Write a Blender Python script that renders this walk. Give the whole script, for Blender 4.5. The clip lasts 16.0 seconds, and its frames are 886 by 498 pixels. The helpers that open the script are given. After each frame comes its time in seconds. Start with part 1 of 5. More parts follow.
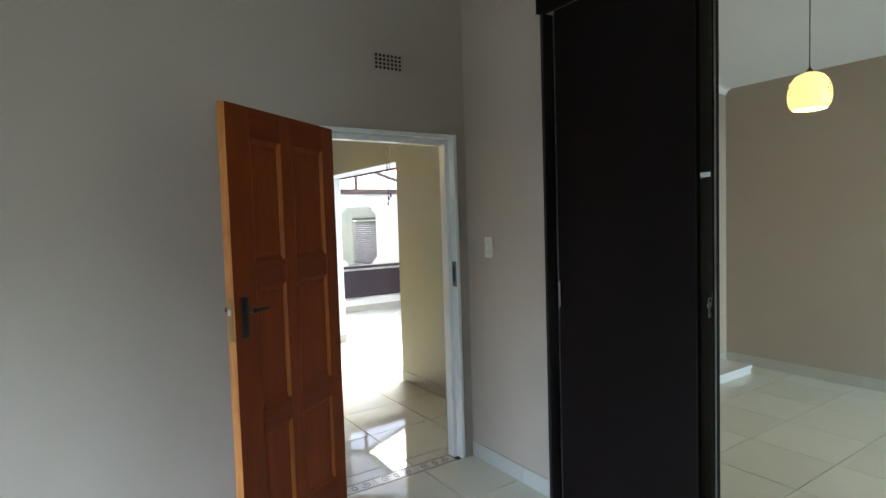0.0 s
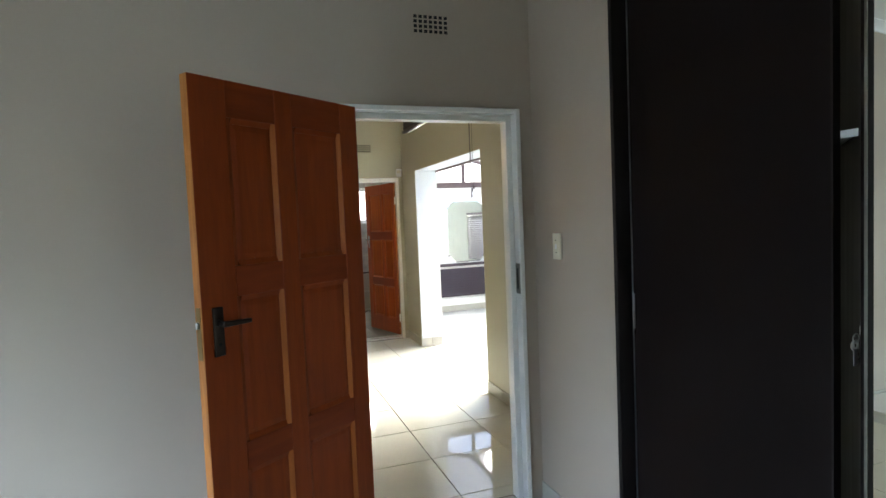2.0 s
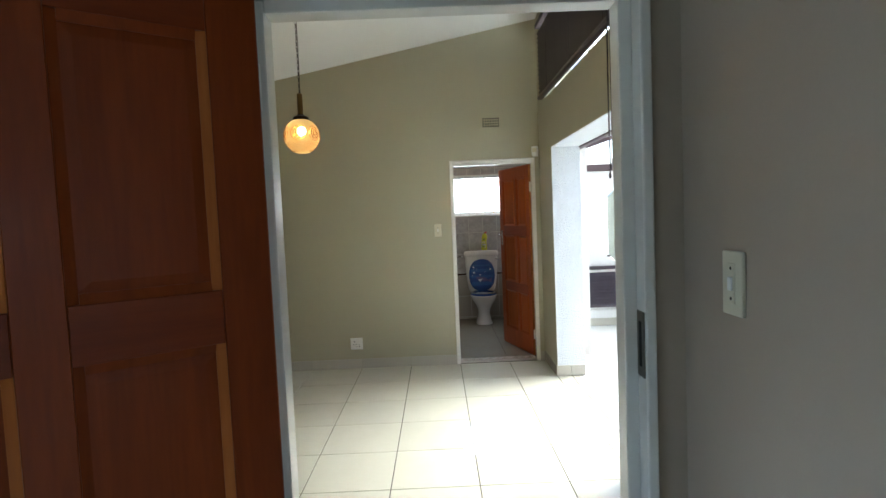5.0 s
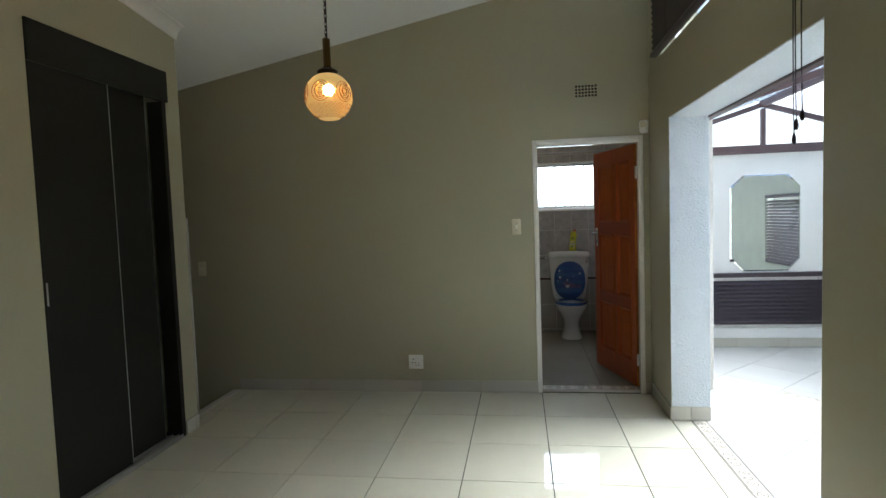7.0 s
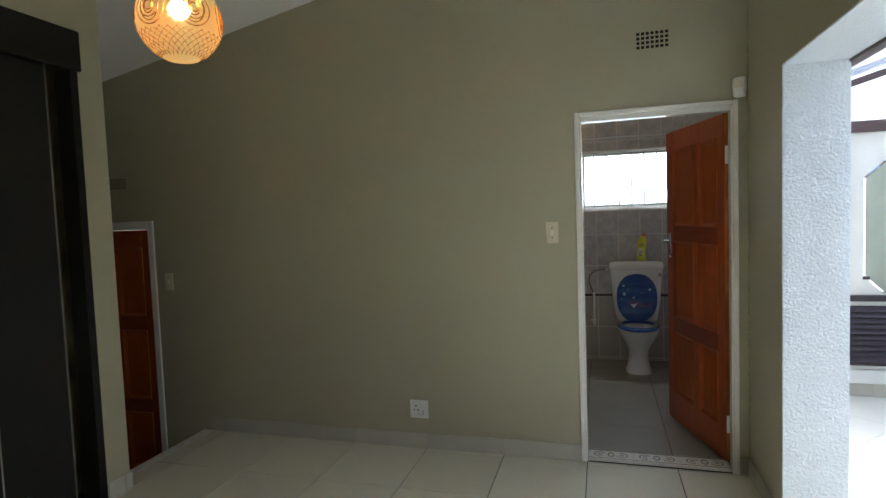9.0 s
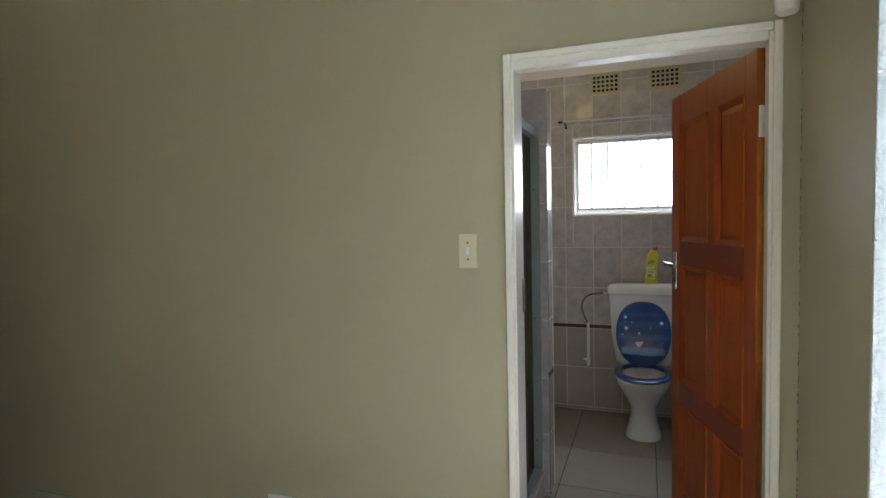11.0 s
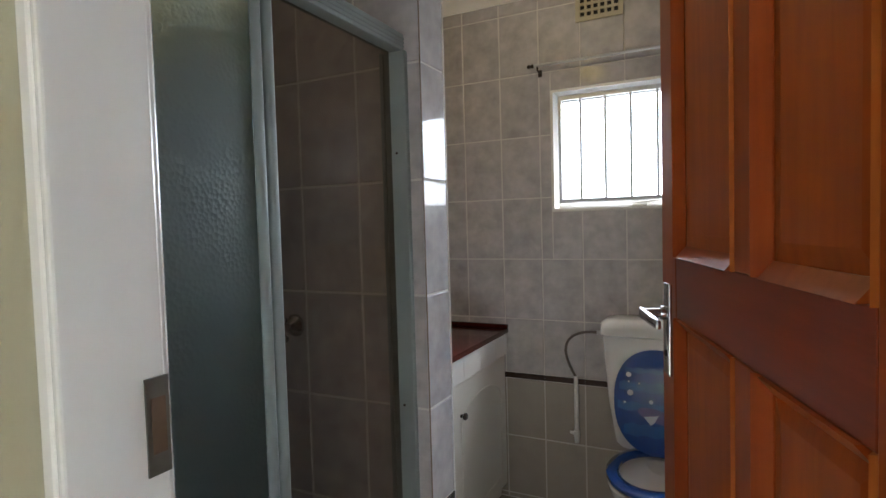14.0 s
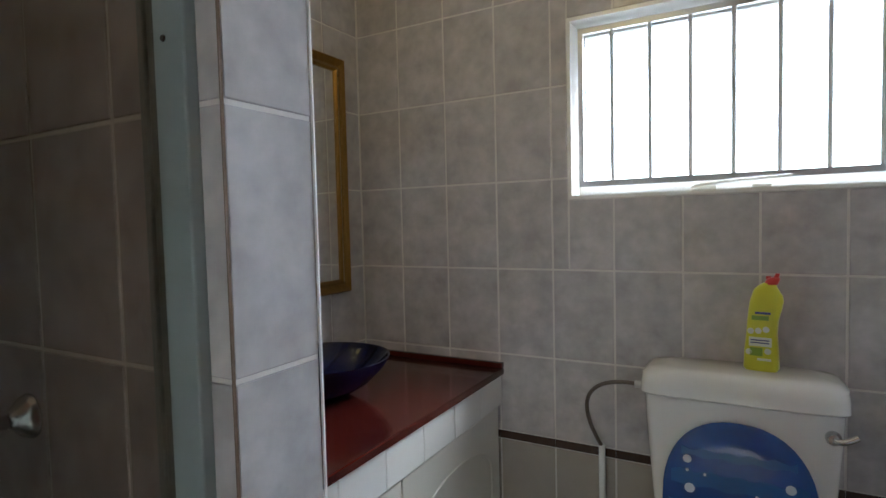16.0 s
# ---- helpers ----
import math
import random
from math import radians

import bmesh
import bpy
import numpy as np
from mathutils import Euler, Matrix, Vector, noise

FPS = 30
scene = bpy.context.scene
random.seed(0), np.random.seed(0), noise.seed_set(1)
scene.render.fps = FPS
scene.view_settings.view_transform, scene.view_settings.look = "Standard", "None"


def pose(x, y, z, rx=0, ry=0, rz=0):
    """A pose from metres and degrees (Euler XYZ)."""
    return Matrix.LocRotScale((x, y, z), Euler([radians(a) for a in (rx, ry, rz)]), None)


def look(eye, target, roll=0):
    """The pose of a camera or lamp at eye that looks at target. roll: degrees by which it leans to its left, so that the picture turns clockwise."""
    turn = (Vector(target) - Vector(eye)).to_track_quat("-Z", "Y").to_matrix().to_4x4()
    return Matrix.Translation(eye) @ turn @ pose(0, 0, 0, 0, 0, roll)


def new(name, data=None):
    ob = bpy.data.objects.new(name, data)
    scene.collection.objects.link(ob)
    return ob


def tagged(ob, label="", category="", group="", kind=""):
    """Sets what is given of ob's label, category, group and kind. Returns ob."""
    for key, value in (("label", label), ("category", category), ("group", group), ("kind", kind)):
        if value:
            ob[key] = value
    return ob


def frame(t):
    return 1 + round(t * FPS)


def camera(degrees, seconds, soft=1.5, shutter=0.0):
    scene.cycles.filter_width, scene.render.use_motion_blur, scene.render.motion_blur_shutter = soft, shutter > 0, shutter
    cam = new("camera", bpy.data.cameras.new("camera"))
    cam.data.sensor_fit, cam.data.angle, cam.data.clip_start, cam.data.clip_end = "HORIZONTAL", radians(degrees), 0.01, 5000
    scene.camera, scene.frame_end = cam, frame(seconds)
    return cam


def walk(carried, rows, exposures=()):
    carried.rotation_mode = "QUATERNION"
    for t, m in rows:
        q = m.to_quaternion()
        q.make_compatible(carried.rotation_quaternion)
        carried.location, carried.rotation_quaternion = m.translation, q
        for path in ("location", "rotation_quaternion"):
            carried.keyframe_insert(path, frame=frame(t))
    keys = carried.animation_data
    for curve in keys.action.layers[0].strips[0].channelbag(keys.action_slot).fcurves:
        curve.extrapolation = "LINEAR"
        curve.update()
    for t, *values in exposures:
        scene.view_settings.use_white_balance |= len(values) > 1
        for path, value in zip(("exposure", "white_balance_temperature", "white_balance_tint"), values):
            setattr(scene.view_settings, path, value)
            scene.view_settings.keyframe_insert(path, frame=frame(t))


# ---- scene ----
cam = camera(77.8, 16.0)
PATH = [
    (0, (-0.167, -0.169, 1.56), (0.939, 1.494, 1.45), -1.8),
    (0.5, (-0.012, -0.103, 1.563), (0.976, 1.632, 1.449), -1.9),
    (1, (0.14, -0.011, 1.556), (1.022, 1.78, 1.445), -1.9),
    (1.5, (0.302, 0.062, 1.545), (1.102, 1.892, 1.432), -2.1),
    (2, (0.504, 0.123, 1.537), (1.168, 2.006, 1.426), -2.4),
    (2.5, (0.695, 0.254, 1.532), (1.185, 2.191, 1.429), -2.4),
    (3, (0.873, 0.46, 1.546), (1.208, 2.429, 1.44), -2.4),
    (3.5, (1.045, 0.689, 1.536), (1.271, 2.674, 1.426), -2.4),
    (6, (1.396, 1.916, 1.53), (1.258, 3.907, 1.406), -2.2),
    (6.5, (1.385, 2.18, 1.517), (1.153, 4.163, 1.395), -2.0),
    (7, (1.389, 2.436, 1.5), (1.106, 4.413, 1.379), -2.0),
    (7.5, (1.416, 2.721, 1.517), (1.06, 4.685, 1.393), -2.2),
    (8, (1.432, 3.021, 1.488), (0.989, 4.968, 1.377), -2.1),
    (8.5, (1.5, 3.317, 1.5), (1.005, 5.252, 1.384), -2.3),
    (9, (1.633, 3.657, 1.504), (1.08, 5.575, 1.389), -2.1),
    (11.5, (2.045, 5.384, 1.506), (1.323, 7.247, 1.404), -1.3),
    (12, (2.119, 5.684, 1.503), (1.371, 7.536, 1.406), -1.4),
    (12.5, (2.156, 5.951, 1.49), (1.374, 7.789, 1.387), -1.4),
    (13, (2.183, 6.207, 1.484), (1.336, 8.017, 1.389), -1.5),
    (13.5, (2.191, 6.449, 1.47), (1.309, 8.242, 1.381), -1.7),
    (14, (2.177, 6.65, 1.459), (1.281, 8.435, 1.371), -1.6),
    (14.5, (2.113, 6.872, 1.441), (1.21, 8.655, 1.357), -1.5),
    (15, (2.058, 7.09, 1.463), (1.132, 8.855, 1.364), -1.5),
    (15.5, (2.006, 7.316, 1.445), (1.068, 9.074, 1.35), -1.3),
    (16, (1.98, 7.514, 1.444), (0.999, 9.254, 1.346), -1.4),
]
walk(cam, [(t, look(eye, target, roll)) for t, eye, target, roll in PATH], [(0.0, 2.28, 6200, 8), (2.0, 2.38, 6150, 8), (3.0, 2.2, 6150, 7), (3.5, 2.16, 6100, 6), (6.0, 1.74, 5700, 4), (7.0, 1.32, 5650, 3), (8.0, 1.17, 5650, 4), (9.2, 1.57, 5700, 5), (11.3, 2.05, 5800, 6), (12.5, 2.14, 5830, 7), (13.5, 2.1, 5850, 8), (14.5, 2.38, 5900, 9), (16.0, 2.32, 5550, 5)])

# ---- world, sun, large lights ----
world = bpy.data.worlds.new("sky")
scene.world = world
world.use_nodes = True
wn = world.node_tree
wn.nodes.clear()
sky = wn.nodes.new("ShaderNodeTexSky")
sky.sky_type, sky.sun_disc = "NISHITA", False
sky.sun_elevation, sky.sun_rotation, sky.dust_density = radians(50), radians(63), 3.0
bg = wn.nodes.new("ShaderNodeBackground")
bg.inputs["Strength"].default_value = 0.15
wo = wn.nodes.new("ShaderNodeOutputWorld")
wn.links.new(sky.outputs[0], bg.inputs[0])
wn.links.new(bg.outputs[0], wo.inputs[0])


def lamp(name, kind, m, energy, color, size=1.0, size_y=None, spread=180):
    data = bpy.data.lights.new(name, kind)
    data.energy, data.color = energy, color
    if kind == "AREA":
        data.spread = radians(spread)
        data.shape, data.size, data.size_y = "RECTANGLE", size, size_y or size
    elif kind == "SUN":
        data.angle = radians(size)
    else:
        data.shadow_soft_size = size
    ob = new(name, data)
    ob.matrix_world = m
    return ob


lamp("sun", "SUN", look((15, 11.6, 15), (4, 6, 0)), 2.2, (1.0, 0.97, 0.93), 40)
lamp("bedroom_west_window_light", "AREA", look((-3.22, 0.85, 1.15), (-0.6, 1.6, -1.6)), 29, (0.56, 0.73, 1.0), 2.3, 1.9, 92)
lamp("bedroom_south_window_light", "AREA", look((4.3, -3.42, 1.4), (5.0, 0.6, -0.2)), 15.5, (0.66, 0.86, 1.0), 1.7, 1.2, 100)
lamp("bathroom_window_light", "AREA", look((2.07, 9.742, 1.74), (2.03, 8.742, 1.0)), 8.0, (0.90, 0.94, 1.0), 1.7, 1.04, 105)
lamp("clerestory_light", "AREA", look((2.75, 5.4, 2.98), (1, 5.4, 2.6)), 10, (0.95, 0.97, 1.0), 2.2, 0.6)

# ---- materials ----


def nodes_of(name):
    m = bpy.data.materials.new(name)
    m.use_nodes = True
    nt = m.node_tree
    return m, nt, nt.nodes["Principled BSDF"]


def surface(name, col, rough=0.6, metal=0.0, vary=0.12, scale=3.0, grain=60.0, bump=0.05, coat=0.0, rand=0.0, dist=0.002, stretch=None, spec=0.5):
    """A painted, tiled or plastered surface: blotches, fine grain, relief, and a change of tone from piece to piece."""
    m, nt, b = nodes_of(name)
    tc = nt.nodes.new("ShaderNodeTexCoord")
    src = tc.outputs["Object"]
    if stretch:
        mp = nt.nodes.new("ShaderNodeMapping")
        mp.inputs["Scale"].default_value = stretch
        nt.links.new(src, mp.inputs[0])
        src = mp.outputs[0]
    if rand:
        oi = nt.nodes.new("ShaderNodeObjectInfo")
        far = nt.nodes.new("ShaderNodeVectorMath")
        far.operation = "SCALE"
        far.inputs[0].default_value = (37.0, 23.0, 51.0)
        nt.links.new(oi.outputs["Random"], far.inputs["Scale"])
        mv = nt.nodes.new("ShaderNodeVectorMath")
        nt.links.new(src, mv.inputs[0])
        nt.links.new(far.outputs[0], mv.inputs[1])
        src = mv.outputs[0]
    big = nt.nodes.new("ShaderNodeTexNoise")
    big.inputs["Scale"].default_value, big.inputs["Detail"].default_value = scale, 5
    fine = nt.nodes.new("ShaderNodeTexNoise")
    fine.inputs["Scale"].default_value, fine.inputs["Detail"].default_value = grain, 3
    nt.links.new(src, big.inputs["Vector"])
    nt.links.new(src, fine.inputs["Vector"])
    ramp = nt.nodes.new("ShaderNodeMix")
    ramp.data_type = "RGBA"
    dark = [c * (1 - vary) for c in col]
    light = [min(1, c * (1 + vary * 0.6)) for c in col]
    ramp.inputs[6].default_value, ramp.inputs[7].default_value = (*dark, 1), (*light, 1)
    add = nt.nodes.new("ShaderNodeMath")
    add.operation = "MULTIPLY_ADD"
    add.inputs[1].default_value = 0.3
    nt.links.new(fine.outputs[0], add.inputs[0])
    sub = nt.nodes.new("ShaderNodeMath")
    sub.operation = "MULTIPLY"
    sub.inputs[1].default_value = 0.75
    nt.links.new(big.outputs[0], sub.inputs[0])
    nt.links.new(sub.outputs[0], add.inputs[2])
    nt.links.new(add.outputs[0], ramp.inputs[0])
    out = ramp.outputs[2]
    if rand:
        hs = nt.nodes.new("ShaderNodeHueSaturation")
        mr = nt.nodes.new("ShaderNodeMapRange")
        mr.inputs[3].default_value, mr.inputs[4].default_value = 1 - rand, 1 + rand
        nt.links.new(oi.outputs["Random"], mr.inputs[0])
        nt.links.new(mr.outputs[0], hs.inputs["Value"])
        nt.links.new(out, hs.inputs["Color"])
        out = hs.outputs[0]
    nt.links.new(out, b.inputs["Base Color"])
    rr = nt.nodes.new("ShaderNodeMapRange")
    rr.inputs[3].default_value, rr.inputs[4].default_value = rough * 0.85, min(1, rough * 1.2)
    nt.links.new(big.outputs[0], rr.inputs[0])
    nt.links.new(rr.outputs[0], b.inputs["Roughness"])
    b.inputs["Metallic"].default_value = metal
    b.inputs["Specular IOR Level"].default_value = spec
    b.inputs["Coat Weight"].default_value = coat
    b.inputs["Coat Roughness"].default_value = 0.08
    if bump:
        bp = nt.nodes.new("ShaderNodeBump")
        bp.inputs["Strength"].default_value, bp.inputs["Distance"].default_value = bump, dist
        nt.links.new(fine.outputs[0], bp.inputs["Height"])
        nt.links.new(bp.outputs[0], b.inputs["Normal"])
    return m


def wood(name, dark, light, along="z", rough=0.3, coat=0.3, spec=0.3):
    """Varnished wood with a grain along one axis."""
    m, nt, b = nodes_of(name)
    tc = nt.nodes.new("ShaderNodeTexCoord")
    mp = nt.nodes.new("ShaderNodeMapping")
    mp.inputs["Scale"].default_value = (14, 14, 1.2) if along == "z" else (1.2, 14, 14)
    nt.links.new(tc.outputs["Object"], mp.inputs[0])
    n1 = nt.nodes.new("ShaderNodeTexNoise")
    n1.inputs["Scale"].default_value, n1.inputs["Detail"].default_value, n1.inputs["Distortion"].default_value = 1.6, 6, 1.2
    n2 = nt.nodes.new("ShaderNodeTexNoise")
    n2.inputs["Scale"].default_value, n2.inputs["Detail"].default_value = 9, 4
    nt.links.new(mp.outputs[0], n1.inputs["Vector"])
    nt.links.new(mp.outputs[0], n2.inputs["Vector"])
    mx = nt.nodes.new("ShaderNodeMath")
    mx.operation = "MULTIPLY_ADD"
    mx.inputs[1].default_value = 0.35
    nt.links.new(n2.outputs[0], mx.inputs[0])
    sc = nt.nodes.new("ShaderNodeMath")
    sc.operation = "MULTIPLY"
    sc.inputs[1].default_value = 0.75
    nt.links.new(n1.outputs[0], sc.inputs[0])
    nt.links.new(sc.outputs[0], mx.inputs[2])
    cr = nt.nodes.new("ShaderNodeValToRGB")
    cr.color_ramp.elements[0].position, cr.color_ramp.elements[0].color = 0.32, (*dark, 1)
    cr.color_ramp.elements[1].position, cr.color_ramp.elements[1].color = 0.72, (*light, 1)
    nt.links.new(mx.outputs[0], cr.inputs[0])
    nt.links.new(cr.outputs[0], b.inputs["Base Color"])
    b.inputs["Roughness"].default_value = rough
    b.inputs["Specular IOR Level"].default_value = spec
    b.inputs["Coat Weight"].default_value, b.inputs["Coat Roughness"].default_value = coat, 0.12
    bp = nt.nodes.new("ShaderNodeBump")
    bp.inputs["Strength"].default_value, bp.inputs["Distance"].default_value = 0.06, 0.001
    nt.links.new(n2.outputs[0], bp.inputs["Height"])
    nt.links.new(bp.outputs[0], b.inputs["Normal"])
    return m


def glassy(name, col, rough=0.02, transmission=1.0, ior=1.45, bump=0.0, bscale=80.0, alpha=1.0, glow=None, glow_strength=0.0, spec=0.5):
    m, nt, b = nodes_of(name)
    b.inputs["Base Color"].default_value = (*col, 1)
    b.inputs["Roughness"].default_value = rough
    b.inputs["Transmission Weight"].default_value = transmission
    b.inputs["IOR"].default_value = ior
    b.inputs["Alpha"].default_value = alpha
    b.inputs["Specular IOR Level"].default_value = spec
    if glow:
        b.inputs["Emission Color"].default_value, b.inputs["Emission Strength"].default_value = (*glow, 1), glow_strength
    if bump:
        vo = nt.nodes.new("ShaderNodeTexVoronoi")
        vo.inputs["Scale"].default_value = bscale
        tc = nt.nodes.new("ShaderNodeTexCoord")
        nt.links.new(tc.outputs["Object"], vo.inputs["Vector"])
        bp = nt.nodes.new("ShaderNodeBump")
        bp.inputs["Strength"].default_value, bp.inputs["Distance"].default_value = bump, 0.004
        nt.links.new(vo.outputs[0], bp.inputs["Height"])
        nt.links.new(bp.outputs[0], b.inputs["Normal"])
    return m


def thin_glass(name, col, haze):
    """A thin tinted sheet that lets the view straight through, with a faint satin film."""
    m, nt, b = nodes_of(name)
    b.inputs["Base Color"].default_value = (*[c * 0.5 for c in col], 1)
    b.inputs["Roughness"].default_value = 0.3
    tr = nt.nodes.new("ShaderNodeBsdfTransparent")
    tr.inputs[0].default_value = (*col, 1)
    n = nt.nodes.new("ShaderNodeTexNoise")
    n.inputs["Scale"].default_value = 7
    mr = nt.nodes.new("ShaderNodeMapRange")
    mr.inputs[3].default_value, mr.inputs[4].default_value = haze * 0.4, haze * 1.6
    nt.links.new(n.outputs[0], mr.inputs[0])
    mx = nt.nodes.new("ShaderNodeMixShader")
    nt.links.new(mr.outputs[0], mx.inputs[0])
    nt.links.new(tr.outputs[0], mx.inputs[1])
    nt.links.new(b.outputs[0], mx.inputs[2])
    nt.links.new(mx.outputs[0], nt.nodes["Material Output"].inputs[0])
    return m


def glowing(name, col, strength, base=(0.8, 0.7, 0.5)):
    m, nt, b = nodes_of(name)
    b.inputs["Base Color"].default_value = (*base, 1)
    b.inputs["Emission Color"].default_value = (*col, 1)
    b.inputs["Emission Strength"].default_value = strength
    b.inputs["Roughness"].default_value = 0.25
    return m


M_bedwall = surface("taupe_wall_paint", (0.415, 0.340, 0.262), 0.55, vary=0.07, scale=1.5, grain=140, bump=0.12)
M_khaki = surface("khaki_wall_paint", (0.425, 0.398, 0.278), 0.5, vary=0.07, scale=1.3, grain=140, bump=0.12)
M_ceiling = surface("white_ceiling_paint", (0.80, 0.80, 0.77), 0.8, vary=0.05, scale=1.0, grain=90, bump=0.1)
M_cornice = surface("white_cornice", (0.8, 0.79, 0.76), 0.6, vary=0.04, bump=0.03)
M_plaster = surface("white_rough_plaster", (0.73, 0.77, 0.82), 0.75, vary=0.08, scale=5, grain=82, bump=1.0, dist=0.011)
M_sunwall = surface("white_sunroom_wall", (0.78, 0.78, 0.76), 0.8, vary=0.06, scale=2, grain=60, bump=0.25, dist=0.006)
M_sage = surface("grey_green_plaster", (0.40, 0.42, 0.36), 0.8, vary=0.2, scale=4, grain=50, bump=0.3, dist=0.006)
M_frame = surface("white_gloss_enamel", (0.82, 0.80, 0.745), 0.25, vary=0.05, scale=6, grain=30, bump=0.05, coat=0.3)
M_tile = surface("cream_porcelain_tile", (0.63, 0.605, 0.49), 0.035, vary=0.07, scale=6, grain=55, bump=0.012, rand=0.035)
M_suntile = surface("white_porcelain_tile", (0.58, 0.58, 0.565), 0.12, vary=0.07, scale=6, grain=55, bump=0.012, rand=0.03)
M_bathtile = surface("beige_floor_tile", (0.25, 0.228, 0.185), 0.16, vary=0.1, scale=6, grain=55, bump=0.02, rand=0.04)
M_skirt = surface("cream_skirting_tile", (0.50, 0.48, 0.41), 0.14, vary=0.08, scale=6, grain=50, bump=0.01, rand=0.05)
M_grout = surface("dark_grout", (0.06, 0.052, 0.042), 0.9, vary=0.2, scale=20, grain=200, bump=0.1)
M_walltile = surface("grey_marbled_wall_tile", (0.50, 0.470, 0.455), 0.065, vary=0.55, scale=13, grain=34, bump=0.05, rand=0.05)
M_lowtile = surface("beige_wall_tile", (0.39, 0.352, 0.298), 0.15, vary=0.14, scale=9, grain=28, bump=0.04, rand=0.05)
M_wgrout = surface("pale_grout", (0.62, 0.59, 0.54), 0.85, vary=0.15, scale=20, grain=150, bump=0.1)
M_edgeline = surface("brown_stained_joint", (0.14, 0.085, 0.045), 0.7, vary=0.5, scale=30, grain=120, bump=0.1)
M_border = surface("brown_border_tile", (0.05, 0.028, 0.02), 0.2, vary=0.25, scale=30, grain=80)
M_door = wood("orange_brown_varnished_wood", (0.172, 0.028, 0.003), (0.238, 0.041, 0.004), rough=0.45, coat=0.03, spec=0.2)
M_doorh = wood("orange_brown_wood_across", (0.15, 0.023, 0.003), (0.21, 0.035, 0.004), along="x", rough=0.45, coat=0.03, spec=0.2)
# paler than the door wood: raking light on the hinge-side bead, painted in
M_beadlit = wood("lit_side_wood_bead", (0.33, 0.085, 0.013), (0.47, 0.145, 0.028), rough=0.45, coat=0.03, spec=0.2)
M_raw = wood("raw_wood_edge", (0.29, 0.085, 0.014), (0.50, 0.19, 0.04), rough=0.5, coat=0.03, spec=0.2)
M_rawstain = wood("stained_raw_edge", (0.09, 0.022, 0.006), (0.42, 0.15, 0.03), rough=0.55, coat=0.0, spec=0.2)
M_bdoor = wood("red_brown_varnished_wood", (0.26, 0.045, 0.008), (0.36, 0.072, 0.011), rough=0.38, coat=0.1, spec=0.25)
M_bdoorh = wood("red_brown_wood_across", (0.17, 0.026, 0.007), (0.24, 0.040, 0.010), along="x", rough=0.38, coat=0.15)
M_panel = wood("orange_wood_panel", (0.29, 0.054, 0.005), (0.40, 0.088, 0.008), rough=0.42, coat=0.05, spec=0.22)
M_ward = surface("dark_wenge_board", (0.0085, 0.0048, 0.004), 0.55, spec=0.09, vary=0.3, scale=3, grain=30, bump=0.06, stretch=(6, 6, 0.6))
M_ward2 = surface("black_brown_board", (0.017, 0.0165, 0.0145), 0.5, spec=0.2, vary=0.3, scale=3, grain=30, bump=0.06, stretch=(6, 6, 0.6))
M_wedge = surface("dark_brown_board_edge", (0.013, 0.009, 0.008), 0.45, spec=0.2, vary=0.3, scale=4, grain=30, stretch=(6, 6, 0.6))
M_trim = surface("brushed_aluminium", (0.55, 0.55, 0.55), 0.3, metal=1.0, vary=0.1, bump=0.02)
M_shower = surface("grey_enamelled_aluminium", (0.24, 0.275, 0.262), 0.42, metal=0.1, vary=0.08, bump=0.02)
M_chrome = surface("chrome", (0.58, 0.58, 0.58), 0.22, metal=1.0, vary=0.05, bump=0.0)
M_bronze = surface("dark_bronze", (0.045, 0.032, 0.024), 0.35, metal=0.8, vary=0.25, bump=0.03)
M_worn = surface("worn_grey_steel", (0.17, 0.16, 0.13), 0.45, metal=0.6, vary=0.3, scale=30, grain=120, bump=0.05)
M_brass = surface("aged_brass", (0.22, 0.14, 0.055), 0.3, metal=1.0, vary=0.25, bump=0.03)
M_gold = surface("gilt_frame", (0.26, 0.145, 0.032), 0.3, metal=0.9, vary=0.35, scale=40, grain=120, bump=0.25)
M_plastic = surface("cream_plastic", (0.66, 0.62, 0.47), 0.35, vary=0.05, bump=0.0)
M_clay = surface("cream_clay_air_brick", (0.47, 0.42, 0.28), 0.6, vary=0.12, scale=20, grain=120, bump=0.15)
M_white = surface("white_plastic", (0.78, 0.78, 0.75), 0.3, vary=0.05, bump=0.0)
# near-black colour that paints the shade inside vent, key, latch and pin holes
M_black = surface("black_hole_shade", (0.006, 0.006, 0.006), 0.8, vary=0.1, bump=0.0)
M_ceramic = surface("white_glazed_ceramic", (0.72, 0.70, 0.66), 0.09, vary=0.04, scale=3, bump=0.0, coat=0.5)
M_blind = surface("dark_plum_blind", (0.048, 0.034, 0.042), 0.4, vary=0.25, scale=12, grain=40, bump=0.02)
M_beam = surface("plum_painted_steel", (0.10, 0.062, 0.062), 0.45, vary=0.15, scale=8, bump=0.03)
M_motif = surface("grey_brown_scroll_glaze", (0.27, 0.23, 0.19), 0.25, vary=0.2, scale=30, bump=0.0)
M_motif2 = surface("pale_grey_scroll_glaze", (0.46, 0.42, 0.37), 0.25, vary=0.2, scale=30, bump=0.0)
M_stripbase = surface("pale_border_tile", (0.60, 0.56, 0.49), 0.2, vary=0.1, scale=30, bump=0.0)
M_medal = surface("warm_cream_medallion_tile", (0.70, 0.64, 0.52), 0.16, vary=0.08, scale=8, bump=0.01)
M_vanity = surface("dark_red_stone_top", (0.065, 0.010, 0.007), 0.16, vary=0.5, scale=18, grain=90, bump=0.0, coat=0.2)
M_cream = surface("cream_cabinet_paint", (0.56, 0.53, 0.46), 0.35, vary=0.06, scale=5, bump=0.03)
